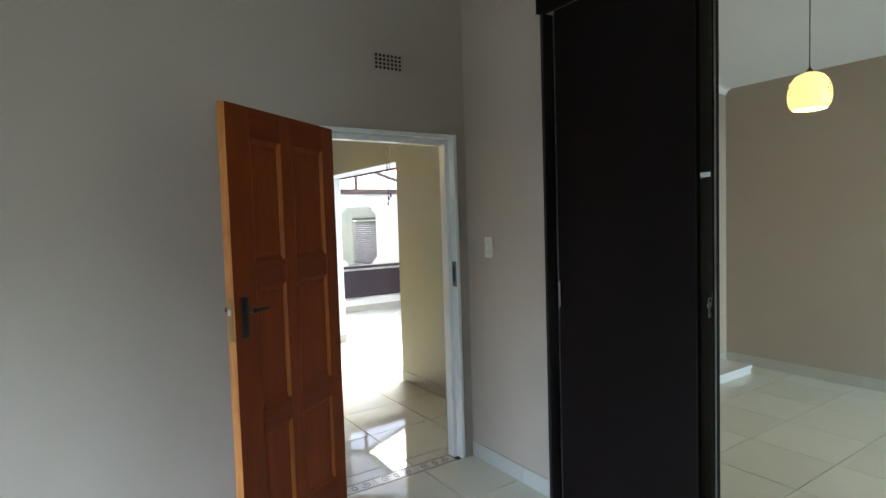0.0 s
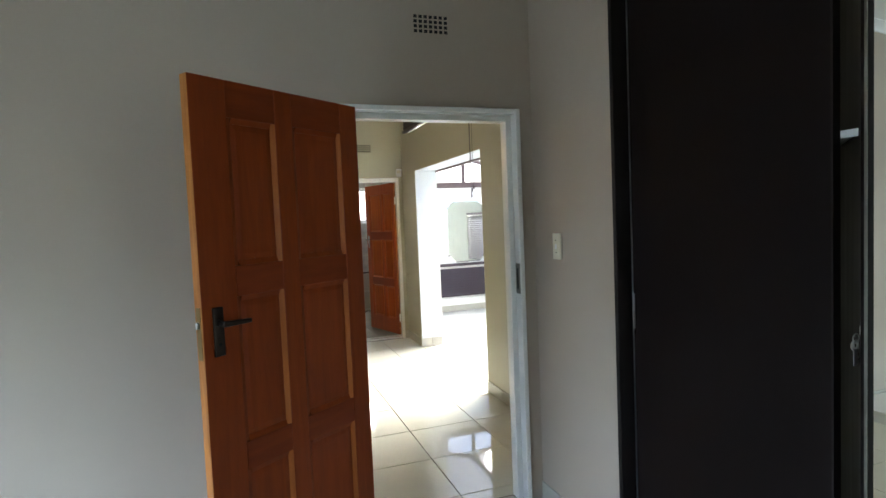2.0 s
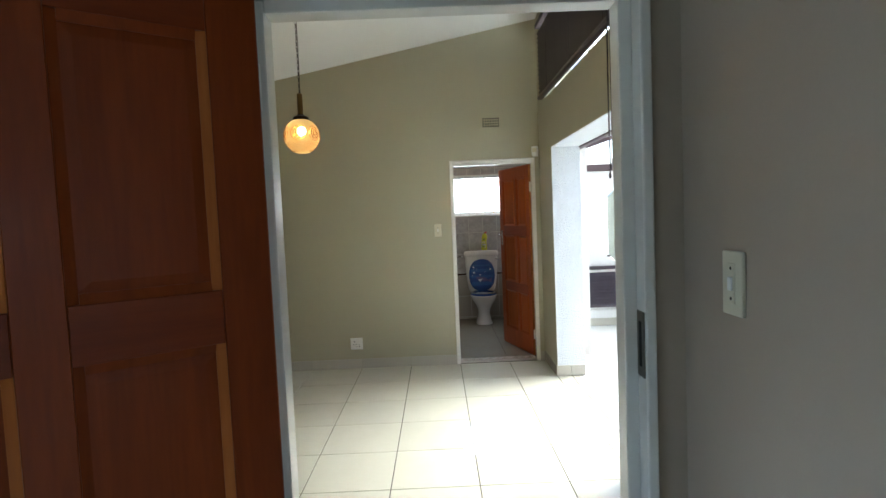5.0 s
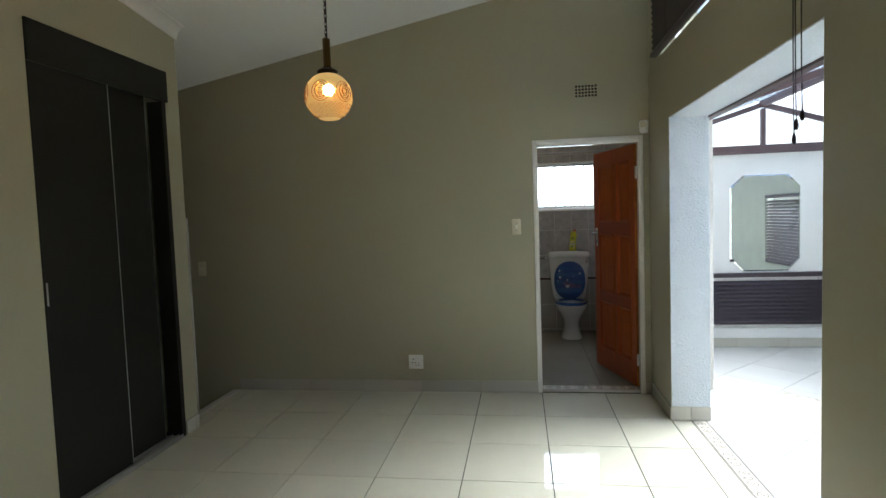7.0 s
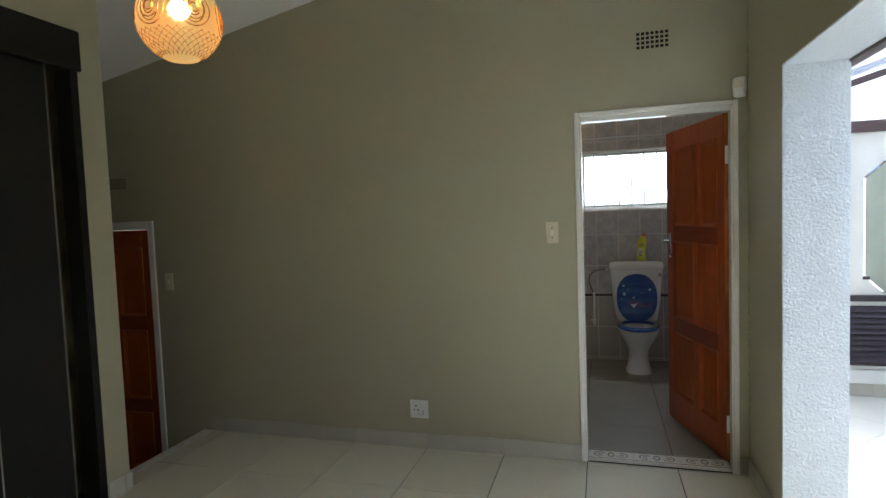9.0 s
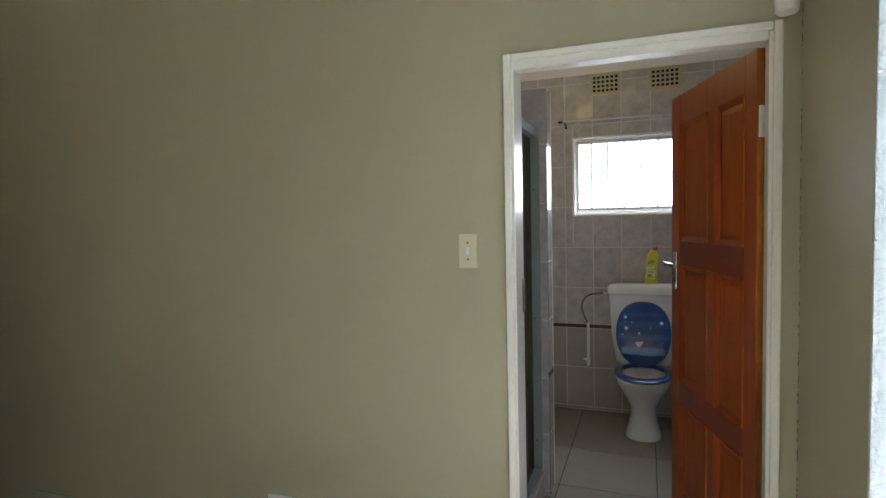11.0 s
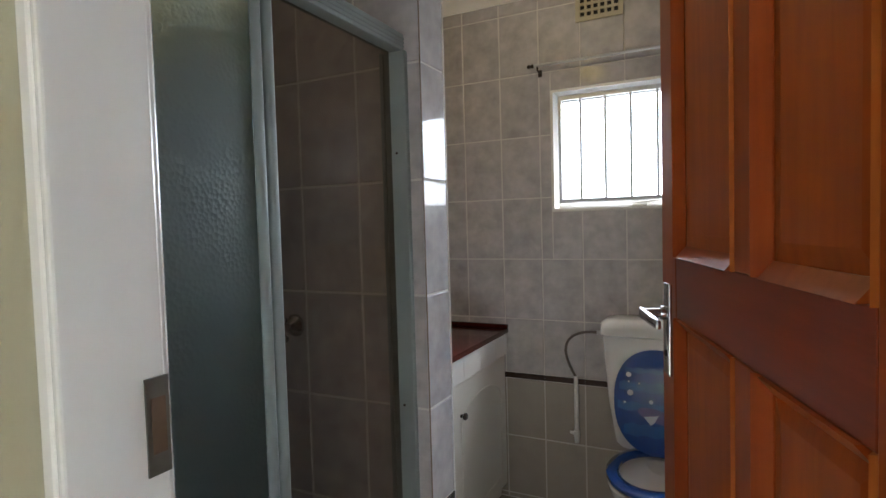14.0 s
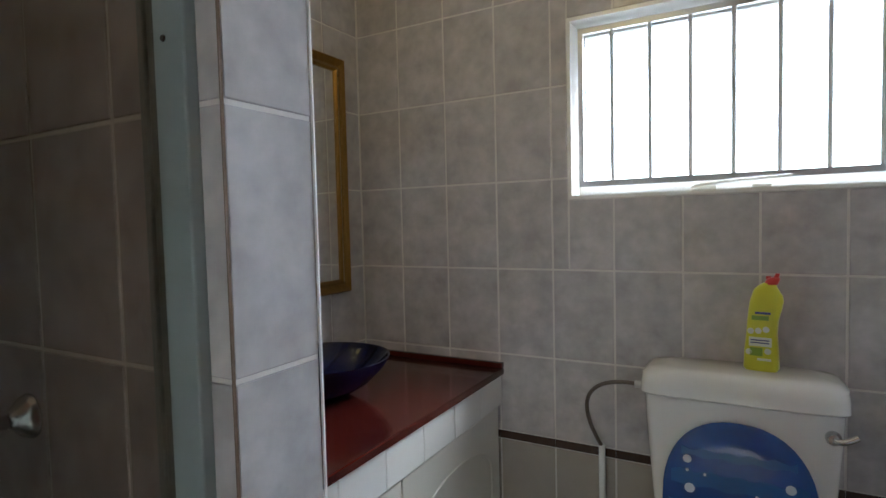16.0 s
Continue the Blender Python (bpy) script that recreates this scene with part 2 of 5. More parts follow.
M_bottle = surface("yellow_plastic_bottle", (0.62, 0.60, 0.03), 0.3, vary=0.06, bump=0.0)
M_red = surface("red_plastic_cap", (0.5, 0.03, 0.025), 0.3, vary=0.05, bump=0.0)
M_paper = surface("pale_label_paper", (0.72, 0.74, 0.62), 0.5, vary=0.08, scale=60, bump=0.0)
M_print = surface("blue_label_print", (0.06, 0.07, 0.20), 0.5, vary=0.1, bump=0.0)
M_green = surface("green_label_print", (0.24, 0.36, 0.04), 0.5, vary=0.15, scale=40, bump=0.0)
M_seat = surface("blue_printed_toilet_seat", (0.012, 0.062, 0.27), 0.14, vary=0.4, scale=7, grain=30, bump=0.0, coat=0.6)
M_bubble = surface("pale_bubble_print", (0.62, 0.72, 0.82), 0.2, vary=0.1, bump=0.0)
M_wave = surface("mid_blue_wave_print", (0.022, 0.105, 0.33), 0.14, vary=0.3, scale=14, grain=40, bump=0.0, coat=0.5)
M_fish = surface("mauve_fish_print", (0.10, 0.10, 0.25), 0.2, vary=0.5, scale=25, bump=0.0)
M_concrete = surface("pale_concrete_ground", (0.42, 0.40, 0.36), 0.9, vary=0.2, scale=0.8, grain=20, bump=0.2, dist=0.01)
M_hose = surface("braided_steel_hose", (0.16, 0.13, 0.11), 0.35, metal=0.7, vary=0.3, scale=200, grain=500, bump=0.3)
M_leaf = surface("olive_foliage", (0.07, 0.085, 0.03), 0.6, vary=0.5, scale=12, grain=40, bump=0.0)
M_mirror = surface("mirror_silver", (0.86, 0.88, 0.87), 0.015, metal=1.0, vary=0.02, bump=0.0)
G_pane = glassy("clear_window_glass", (0.97, 0.98, 0.98), 0.0)
G_shower = glassy("textured_shower_glass", (0.68, 0.90, 0.90), 0.32, ior=1.27, bump=0.32, bscale=120)
G_shower2 = thin_glass("grey_shower_glass", (0.74, 0.695, 0.65), 0.025)
G_amber = glassy("amber_pressed_glass", (0.98, 0.77, 0.40), 0.30, ior=1.12, bump=0.4, bscale=55, glow=(1.0, 0.64, 0.22), glow_strength=0.06)
G_amberline = glassy("dark_amber_relief_glass", (0.72, 0.34, 0.07), 0.2, transmission=0.75)
G_blue = glassy("deep_blue_glass", (0.005, 0.008, 0.06), 0.03, transmission=0.3)
E_bulb = glowing("lit_bulb", (1.0, 0.62, 0.25), 7, (1, 0.9, 0.7))
E_shade = glowing("lit_cream_glass_shade", (1.0, 0.74, 0.22), 0.33, (0.6, 0.5, 0.25))
E_globe = glowing("lit_yellow_globe", (1.0, 0.70, 0.20), 0.6, (0.6, 0.45, 0.2))

# ---- building blocks ----


def box(bm, x0, x1, y0, y1, z0, z1, bevel=0.0):
    g = bmesh.ops.create_cube(bm, size=1)["verts"]
    for v in g:
        v.co = Vector((x0 + (v.co.x + 0.5) * (x1 - x0), y0 + (v.co.y + 0.5) * (y1 - y0), z0 + (v.co.z + 0.5) * (z1 - z0)))
    if bevel:
        es = {e for v in g for e in v.link_edges}
        bmesh.ops.bevel(bm, geom=list(es), offset=bevel, segments=2, profile=0.5, affect="EDGES")


def prism(bm, poly, z0, z1, inset=0.0):
    """An upright prism on an anticlockwise outline, its top edge chamfered by inset."""
    n = len(poly)
    cx, cy = sum(p[0] for p in poly) / n, sum(p[1] for p in poly) / n
    low = [bm.verts.new((x, y, z0)) for x, y in poly]
    mid = [bm.verts.new((x, y, z1 - inset)) for x, y in poly]
    top = []
    for x, y in poly:
        d = math.hypot(x - cx, y - cy) or 1
        k = max(0.0, 1 - 1.4 * inset / d)
        top.append(bm.verts.new((cx + (x - cx) * k, cy + (y - cy) * k, z1)))
    rings = [low, mid, top] if inset else [low, mid]
    for a, b in zip(rings, rings[1:]):
        for i in range(n):
            bm.faces.new((a[i], a[(i + 1) % n], b[(i + 1) % n], b[i]))
    bm.faces.new(rings[-1])
    bm.faces.new(list(reversed(low)))


def lathe(bm, profile, segs=32, axis="z", at=(0, 0, 0)):
    """Turns a profile of (radius, height) round an axis."""
    rings = []
    for r, h in profile:
        ring = []
        for i in range(segs):
            a = 2 * math.pi * i / segs
            p = (r * math.cos(a), r * math.sin(a), h)
            if axis == "y":
                p = (p[0], -h, p[1])
            elif axis == "x":
                p = (h, p[0], p[1])
            ring.append(bm.verts.new(Vector(p) + Vector(at)))
        rings.append(ring)
    for a, b in zip(rings, rings[1:]):
        for i in range(segs):
            bm.faces.new((a[i], a[(i + 1) % segs], b[(i + 1) % segs], b[i]))
    if profile[0][0] > 1e-6:
        bm.faces.new(list(reversed(rings[0])))
    if profile[-1][0] > 1e-6:
        bm.faces.new(rings[-1])
    bmesh.ops.remove_doubles(bm, verts=bm.verts, dist=1e-6)


def tube(bm, pts, r, segs=10):
    """A round bar or hose along a line of points."""
    pts = [Vector(p) for p in pts]
    rings = []
    for i, p in enumerate(pts):
        d = (pts[min(i + 1, len(pts) - 1)] - pts[max(i - 1, 0)]).normalized()
        u = d.orthogonal().normalized() if not rings else (last - d * last.dot(d)).normalized()
        last = u
        w = d.cross(u)
        rings.append([bm.verts.new(p + r * (u * math.cos(2 * math.pi * k / segs) + w * math.sin(2 * math.pi * k / segs))) for k in range(segs)])
    for a, b in zip(rings, rings[1:]):
        for k in range(segs):
            bm.faces.new((a[k], a[(k + 1) % segs], b[(k + 1) % segs], b[k]))
    bm.faces.new(list(reversed(rings[0])))
    bm.faces.new(rings[-1])


def curve_points(a, b, c, d, n=14):
    """Points on a cubic curve with those four handles."""
    out = []
    for i in range(n + 1):
        t = i / n
        out.append(Vector(a) * (1 - t) ** 3 + 3 * Vector(b) * t * (1 - t) ** 2 + 3 * Vector(c) * t * t * (1 - t) + Vector(d) * t ** 3)
    return out


def loft(bm, sections, segs=36, cap_low=True, cap_top=True):
    """Joins superellipse rings (z, cx, cy, rx, ry, power)."""
    rings = []
    for z, cx, cy, rx, ry, pw in sections:
        ring = []
        for i in range(segs):
            a = 2 * math.pi * i / segs
            c, s = math.cos(a), math.sin(a)
            ring.append(bm.verts.new((cx + rx * math.copysign(abs(c) ** (2 / pw), c), cy + ry * math.copysign(abs(s) ** (2 / pw), s), z)))
        rings.append(ring)
    for a, b in zip(rings, rings[1:]):
        for i in range(segs):
            bm.faces.new((a[i], a[(i + 1) % segs], b[(i + 1) % segs], b[i]))
    if cap_low:
        bm.faces.new(list(reversed(rings[0])))
    if cap_top:
        bm.faces.new(rings[-1])


def torus(bm, centre, r, thick, normal="z", segs=20, sides=6, sx=1.0, sy=1.0):
    pts = []
    for i in range(segs):
        a = 2 * math.pi * i / segs
        ring = []
        for k in range(sides):
            b = 2 * math.pi * k / sides
            p = Vector(((r + thick * math.cos(b)) * math.cos(a) * sx, (r + thick * math.cos(b)) * math.sin(a) * sy, thick * math.sin(b)))
            if normal == "y":
                p = Vector((p.x, -p.z, p.y))
            elif normal == "x":
                p = Vector((p.z, p.x, p.y))
            ring.append(bm.verts.new(p + Vector(centre)))
        pts.append(ring)
    for i in range(segs):
        a, b = pts[i], pts[(i + 1) % segs]
        for k in range(sides):
            bm.faces.new((a[k], b[k], b[(k + 1) % sides], a[(k + 1) % sides]))


def flat_ring(bm, cx, cy, r0, r1, z0, z1, a0=0.0, a1=2 * math.pi, segs=20, sy=1.0):
    """A raised band of glaze that follows an arc."""
    full = abs(a1 - a0 - 2 * math.pi) < 1e-6
    n = segs if full else segs + 1
    rows = []
    for i in range(n):
        a = a0 + (a1 - a0) * i / segs
        c, s = math.cos(a), math.sin(a) * sy
        rows.append([bm.verts.new((cx + r * c, cy + r * s, z)) for r, z in ((r0, z0), (r0, z1), (r1, z1), (r1, z0))])
    for i in range(segs):
        a, b = rows[i], rows[(i + 1) % n]
        for k in range(4):
            bm.faces.new((a[k], a[(k + 1) % 4], b[(k + 1) % 4], b[k]))


def mesh_of(bm, name, smooth=False):
    bmesh.ops.recalc_face_normals(bm, faces=bm.faces)
    me = bpy.data.meshes.new(name)
    bm.to_mesh(me)
    bm.free()
    if smooth:
        me.shade_smooth()
        me.set_sharp_from_angle(angle=radians(38))
    return me


def part(name, bm, material, parent, label="", smooth=False, kind=""):
    me = mesh_of(bm, name, smooth)
    me.materials.append(material)
    ob = new(name, me)
    ob.parent = parent
    return tagged(ob, label, kind=kind)


def thing(name, label, category, m=None, group="", kind=""):
    ob = new(name)
    ob.empty_display_size = 0.1
    if m is not None:
        ob.matrix_world = m
    return tagged(ob, label, category, group, kind)


def structure(name, bm, material, label="", smooth=False):
    me = mesh_of(bm, name, smooth)
    me.materials.append(material)
    return tagged(new(name, me), label, kind="structure")


def B(*args, **kw):
    """A new bmesh with one box."""
    bm = bmesh.new()
    box(bm, *args, **kw)
    return bm


def slab_with_holes(bm, u0, u1, z0, z1, w0, w1, holes, along):
    """A wall from u0 to u1, w0 to w1 thick, with rectangular openings (ua, ub, za, zb)."""
    us = sorted({u0, u1, *(h[0] for h in holes), *(h[1] for h in holes)})
    zs = sorted({z0, z1, *(h[2] for h in holes), *(h[3] for h in holes)})
    us = [u for u in us if u0 <= u <= u1]
    zs = [z for z in zs if z0 <= z <= z1]
    solid = {}
    for i in range(len(us) - 1):
        for k in range(len(zs) - 1):
            um, zm = (us[i] + us[i + 1]) / 2, (zs[k] + zs[k + 1]) / 2
            solid[i, k] = not any(h[0] < um < h[1] and h[2] < zm < h[3] for h in holes)
    cache = {}

    def vert(u, w, z):
        key = (round(u, 5), round(w, 5), round(z, 5))
        if key not in cache:
            cache[key] = bm.verts.new((u, w, z) if along == "x" else (w, u, z))
        return cache[key]
    for (i, k), s in solid.items():
        if not s:
            continue
        a, b, c, d = us[i], us[i + 1], zs[k], zs[k + 1]
        for w in (w0, w1):
            bm.faces.new([vert(a, w, c), vert(b, w, c), vert(b, w, d), vert(a, w, d)])
        for (di, dk), q in (((-1, 0), ((a, c), (a, d))), ((1, 0), ((b, c), (b, d))), ((0, -1), ((a, c), (b, c))), ((0, 1), ((a, d), (b, d)))):
            if not solid.get((i + di, k + dk), False):
                (p, r), (q2, s2) = q
                bm.faces.new([vert(p, w0, r), vert(p, w1, r), vert(q2, w1, s2), vert(q2, w0, s2)])


def roof_z(x, y):
    """The underside of the sloping ceiling over the living room."""
    return 2.99 + 0.193 * x - 0.12 * (y - 7.0)


def bed_z(x, y):
    """The underside of the sloping bedroom ceiling."""
    return 2.77 + 0.12 * (5.36 - x)


def sheet(name, z_of, x0, x1, y0, y1, material, label, thick=0.1):
    """A ceiling between those bounds, at the height that z_of gives."""
    bm = bmesh.new()
    vs = [bm.verts.new((x, y, z_of(x, y) + dz)) for dz in (0, thick) for x, y in ((x0, y0), (x1, y0), (x1, y1), (x0, y1))]
    for f in ((3, 2, 1, 0), (4, 5, 6, 7), (0, 1, 5, 4), (1, 2, 6, 5), (2, 3, 7, 6), (3, 0, 4, 7)):
        bm.faces.new([vs[i] for i in f])
    structure(name, bm, material, label)


def wall(name, along, u0, u1, w0, w1, z0, z1, material, holes=(), sloped=None, label=""):
    bm = bmesh.new()
    slab_with_holes(bm, u0, u1, z0, z1, w0, w1, list(holes), along)
    if sloped:
        for v in bm.verts:
            if abs(v.co.z - z1) < 1e-5:
                v.co.z = sloped(v.co.x, v.co.y) + 0.03
    return structure(name, bm, material, label)


# ---- large structure ----
gb = bmesh.new()
box(gb, -400, 400, -400, 400, -0.95, -0.75)
structure("ground", gb, M_concrete, "pale bare concrete ground around the house")

# bedroom
wall("wall_bedroom_north", "x", -3.2, 1.93, 2.695, 2.742, -0.1, 2.95, M_bedwall, [(0.915, 1.845, -0.2, 2.07)], bed_z, label="taupe painted bedroom wall with a doorway")
wall("wall_bedroom_nook", "y", 1.80, 2.90, 1.93, 2.05, -0.1, 2.95, M_bedwall, sloped=bed_z, label="taupe painted short wall beside the wardrobe")
wall("wall_bedroom_dressing", "x", 2.05, 5.48, 2.90, 3.00, -0.1, 2.95, M_bedwall, sloped=bed_z, label="taupe painted wall of the dressing corner")
wall("wall_bedroom_east", "y", -3.4, 2.90, 5.36, 5.48, -0.1, 2.95, M_bedwall, sloped=bed_z, label="taupe painted bedroom wall")
wall("wall_bedroom_west", "y", -3.5, 2.742, -3.32, -3.2, -0.1, 2.95, M_bedwall, [(-0.35, 2.05, 0.1, 2.15)], bed_z, label="taupe painted bedroom wall with a wide window")
wall("wall_bedroom_south", "x", -3.2, 5.48, -3.5, -3.4, -0.1, 2.95, M_bedwall, [(3.25, 5.15, 0.75, 2.05)], bed_z, label="taupe painted bedroom wall with a window")
sheet("ceiling_bedroom", bed_z, -3.32, 5.48, -3.5, 3.0, M_ceiling, "sloping white bedroom ceiling")

# living room
wall("wall_living_south", "x", -3.4, 2.665, 2.744, 2.79, -0.1, 4.0, M_khaki, [(0.915, 1.845, -0.2, 2.07)], sloped=roof_z, label="khaki painted living room wall with a doorway")
wall("wall_living_north", "x", -3.4, 2.665, 7.0, 7.115, -0.75, 4.0, M_khaki, [(1.510, 2.35, -0.8, 2.07), (-2.46, -1.58, -0.8, 1.525)], sloped=roof_z, label="khaki painted wall with two doorways")
wall("wall_living_east", "y", 2.79, 7.0, 2.41, 2.665, -0.1, 4.0, M_khaki, [(4.475, 6.43, -0.2, 2.12), (4.3, 6.62, 2.59, 3.25)], sloped=roof_z, label="khaki painted wall with a wide opening and a high window")
wall("wall_wardrobe", "y", 2.79, 6.13, -1.14, -1.02, -0.1, 4.0, M_khaki, [(4.895, 5.98, -0.2, 2.56)], sloped=roof_z, label="khaki painted wall around the built-in wardrobe")
wall("wall_stair_south", "x", -3.4, -1.14, 6.03, 6.13, -0.75, 4.0, M_khaki, sloped=roof_z, label="khaki painted wall beside the steps")
wall("wall_stair_west", "y", 2.79, 7.0, -3.5, -3.4, -0.75, 4.0, M_khaki, sloped=roof_z, label="khaki painted end wall of the stair")
sheet("ceiling_living", roof_z, -3.5, 2.665, 2.745, 7.115, M_ceiling, "sloping white living room ceiling")

# white rough plaster on the reveals of the wide opening and on the sunroom side
for y0, y1, z0, z1 in ((6.424, 6.4295, 0.0, 2.12), (4.4755, 4.481, 0.0, 2.12), (4.481, 6.424, 2.114, 2.1195)):
    structure("plaster_reveal", B(2.412, 2.669, y0, y1, z0, z1), M_plaster, "white rough plaster lining of the wide opening")
wall("plaster_sunroom_west", "y", 3.0, 8.60, 2.667, 2.673, -0.1, 2.2, M_plaster, [(4.475, 6.43, -0.2, 2.12)], label="white rough plaster facing the sunroom")

# bathroom
BF = 0.03  # bathroom floor
WX = 0.590  # face of the bathroom's west wall
wall("wall_bathroom_north", "x", 0.46, 2.92, 9.312, 9.50, -0.75, 2.8, M_wgrout, [(1.458, 2.678, 1.517, 2.087)], label="bathroom wall with a barred window")
wall("wall_bathroom_west", "y", 7.115, 9.312, 0.46, WX, -0.75, 2.8, M_wgrout, label="bathroom wall behind the vanity")
wall("wall_bathroom_east", "y", 7.115, 9.312, 2.792, 2.92, -0.75, 2.8, M_wgrout, label="bathroom wall behind the door")
PT = 2.168  # top of the partition, well short of the ceiling
BC = 2.645  # bathroom ceiling
wall("wall_shower_partition", "x", WX, 1.488, 7.916, 8.048, 0, PT, M_wgrout, label="tiled partition between shower and vanity")
wall("wall_bathroom_south_lining", "x", WX, 2.792, 7.117, 7.122, 0, BC, M_walltile, [(1.510, 2.35, -0.1, 2.07)], label="bathroom side of the door wall")
sp_wall = bpy.data.objects["wall_shower_partition"]
part("corner_joint", B(1.4906, 1.4922, 7.9105, 7.9145, BF, PT), M_edgeline, sp_wall, "brown stained corner joint")
part("corner_trim", B(1.4888, 1.4928, 8.0495, 8.0525, BF, PT, bevel=0.0006), M_white, sp_wall, "white plastic edge trim")
structure("ceiling_bathroom", B(0.46, 2.92, 7.115, 9.5, BC, 2.8), M_ceiling, "flat white bathroom ceiling")

# sunroom
wall("wall_sunroom_north", "x", 2.67, 5.21, 8.60, 8.72, -0.75, 2.03, M_sunwall, label="white painted sunroom wall")
wall("wall_sunroom_east", "y", 3.0, 8.60, 5.09, 5.21, -0.75, 2.1, M_sage, [(5.72, 7.25, 0.62, 1.64)], label="grey-green plastered sunroom wall with a window")
wall("wall_sunroom_south", "x", 2.67, 5.21, 3.0, 3.12, -0.75, 2.1, M_sunwall, label="white painted sunroom wall")
structure("sill", B(2.675, 5.088, 8.568, 8.599, 0.0, 0.205, bevel=0.004), M_sunwall, "white plastered ledge under the blind")

# ---- doors and their frames ----


def door_frame(name, label, x0, x1, y0, y1, z0, z1, face, stop, stop_y, proud=0.014, deep=None, head_drop=None):
    """A pressed steel frame lining an opening from x0 to x1 up to z1; its stop stands in by stop between the two stop_y."""
    fr = tagged(new(name), label, "door frame", kind="structure")
    for a, b, sa, sb in ((x0 - face, x0, x0 - 0.001, x0 + stop), (x1, x1 + face, x1 - stop, x1 + 0.001)):
        bm = bmesh.new()
        box(bm, a, b, y0 - proud, y1 + proud, z0, z1 + face, bevel=0.005)
        box(bm, sa, sb, stop_y[0], deep if deep and a < x0 else stop_y[1], z0, z1 - 0.001, bevel=0.004)
        part("jamb", bm, M_frame, fr)
    bm = bmesh.new()
    box(bm, x0 + 0.0005, x1 - 0.0005, y0 - proud, y1 + proud, z1, z1 + face - 0.0005, bevel=0.005)
    box(bm, x0 + stop, x1 - stop, stop_y[0], stop_y[1], z1 - (head_drop or stop), z1 + 0.001, bevel=0.004)
    part("head", bm, M_frame, fr)
    return fr


def panel_door(name, label, m, width, height, mat_v, mat_h, edge_mat, handle="bronze", hinges=False, through_rails=False):
    """A six-panel door. Local x runs from the closing edge to the hinges, the front faces -y."""
    T = 0.04
    dr = thing(name, label, "door", m)
    k = width / 0.826
    us = [0.0, 0.145 * k, 0.362 * k, 0.447 * k, 0.722 * k, width]
    zs = [0.0, 0.20, 0.64, 0.745, 1.275, 1.385, 1.905, 2.035]
    zs = [z * height / 2.035 for z in zs]
    if through_rails:
        us = [width * q for q in (0.0, 0.135, 0.515, 0.60, 0.895, 1.0)]
        for i in (0, 4):
            part("stile", B(us[i], us[i + 1], 0, T, 0, height, bevel=0.0025), mat_v, dr)
        for i in (0, 2, 4, 6):
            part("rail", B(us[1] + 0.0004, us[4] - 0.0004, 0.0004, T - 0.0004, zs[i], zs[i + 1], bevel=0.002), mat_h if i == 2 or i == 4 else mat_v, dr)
        for i in (1, 3, 5):
            part("muntin", B(us[2], us[3], 0, T, zs[i] + 0.0004, zs[i + 1] - 0.0004, bevel=0.002), mat_v, dr)
    for i in (() if through_rails else (0, 2, 4)):
        part("stile", B(us[i], us[i + 1], 0, T, 0, height, bevel=0.0025), mat_v, dr)
    for i in (() if through_rails else (0, 2, 4, 6)):
        for a in (1, 3):
            part("rail", B(us[a] + 0.0004, us[a + 1] - 0.0004, 0.0004, T - 0.0004, zs[i], zs[i + 1], bevel=0.002), mat_h, dr)
    for c in (1, 3):
        for r in (1, 3, 5):
            a, b, z0, z1 = us[c], us[c + 1], zs[r], zs[r + 1]
            bm = bmesh.new()
            box(bm, a + 0.001, b - 0.001, 0.014, T - 0.014, z0 + 0.001, z1 - 0.001)
            fld = 0.040
            for y, yo in ((0.014, 0.0105), (T - 0.014, T - 0.0105)):
                lo = [bm.verts.new(p) for p in ((a + 0.020, y, z0 + 0.020), (b - 0.020, y, z0 + 0.020), (b - 0.020, y, z1 - 0.020), (a + 0.020, y, z1 - 0.020))]
                hi = [bm.verts.new(p) for p in ((a + fld, yo, z0 + fld), (b - fld, yo, z0 + fld), (b - fld, yo, z1 - fld), (a + fld, yo, z1 - fld))]
                for q in range(4):
                    bm.faces.new((lo[q], lo[(q + 1) % 4], hi[(q + 1) % 4], hi[q]))
                bm.faces.new(hi)
            pn = part("panel", bm, M_panel if handle == "chrome" else mat_v, dr)
            bd, pale = bmesh.new(), bmesh.new()
            w, top = 0.019, (-0.005 if through_rails else 0.003)
            for p0, p1, zz0, zz1 in ((a, a + w, z0, z1), (b - w, b, z0, z1), (a + w, b - w, z0, z0 + w), (a + w, b - w, z1 - w, z1)):
                g0, g1 = p0 + 0.0003, p1 - 0.0003
                # the hinge-side bead takes the paler wood that stands for raking light
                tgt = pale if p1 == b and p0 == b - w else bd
                vs = [tgt.verts.new(q) for q in ((g0, top, zz0), (g1, top, zz0), (g1, top, zz1), (g0, top, zz1), (g0, 0.0135, zz0), (g1, 0.0135, zz0), (g1, 0.0135, zz1), (g0, 0.0135, zz1))]
                # the moulding slopes down to the panel
                for v in vs[:4]:
                    if p0 == a and p1 == a + w and v.co.x > (g0 + g1) / 2:
                        v.co.y = 0.0115
                    if p1 == b and p0 == b - w and v.co.x < (g0 + g1) / 2:
                        v.co.y = 0.0115
                    if zz1 == z0 + w and v.co.z > (zz0 + zz1) / 2:
                        v.co.y = 0.0115
                    if zz0 == z1 - w and v.co.z < (zz0 + zz1) / 2:
                        v.co.y = 0.0115
                for f in ((0, 1, 2, 3), (7, 6, 5, 4), (0, 4, 5, 1), (1, 5, 6, 2), (2, 6, 7, 3), (3, 7, 4, 0)):
                    tgt.faces.new([vs[q] for q in f])
            part("bead", bd, mat_v, pn)
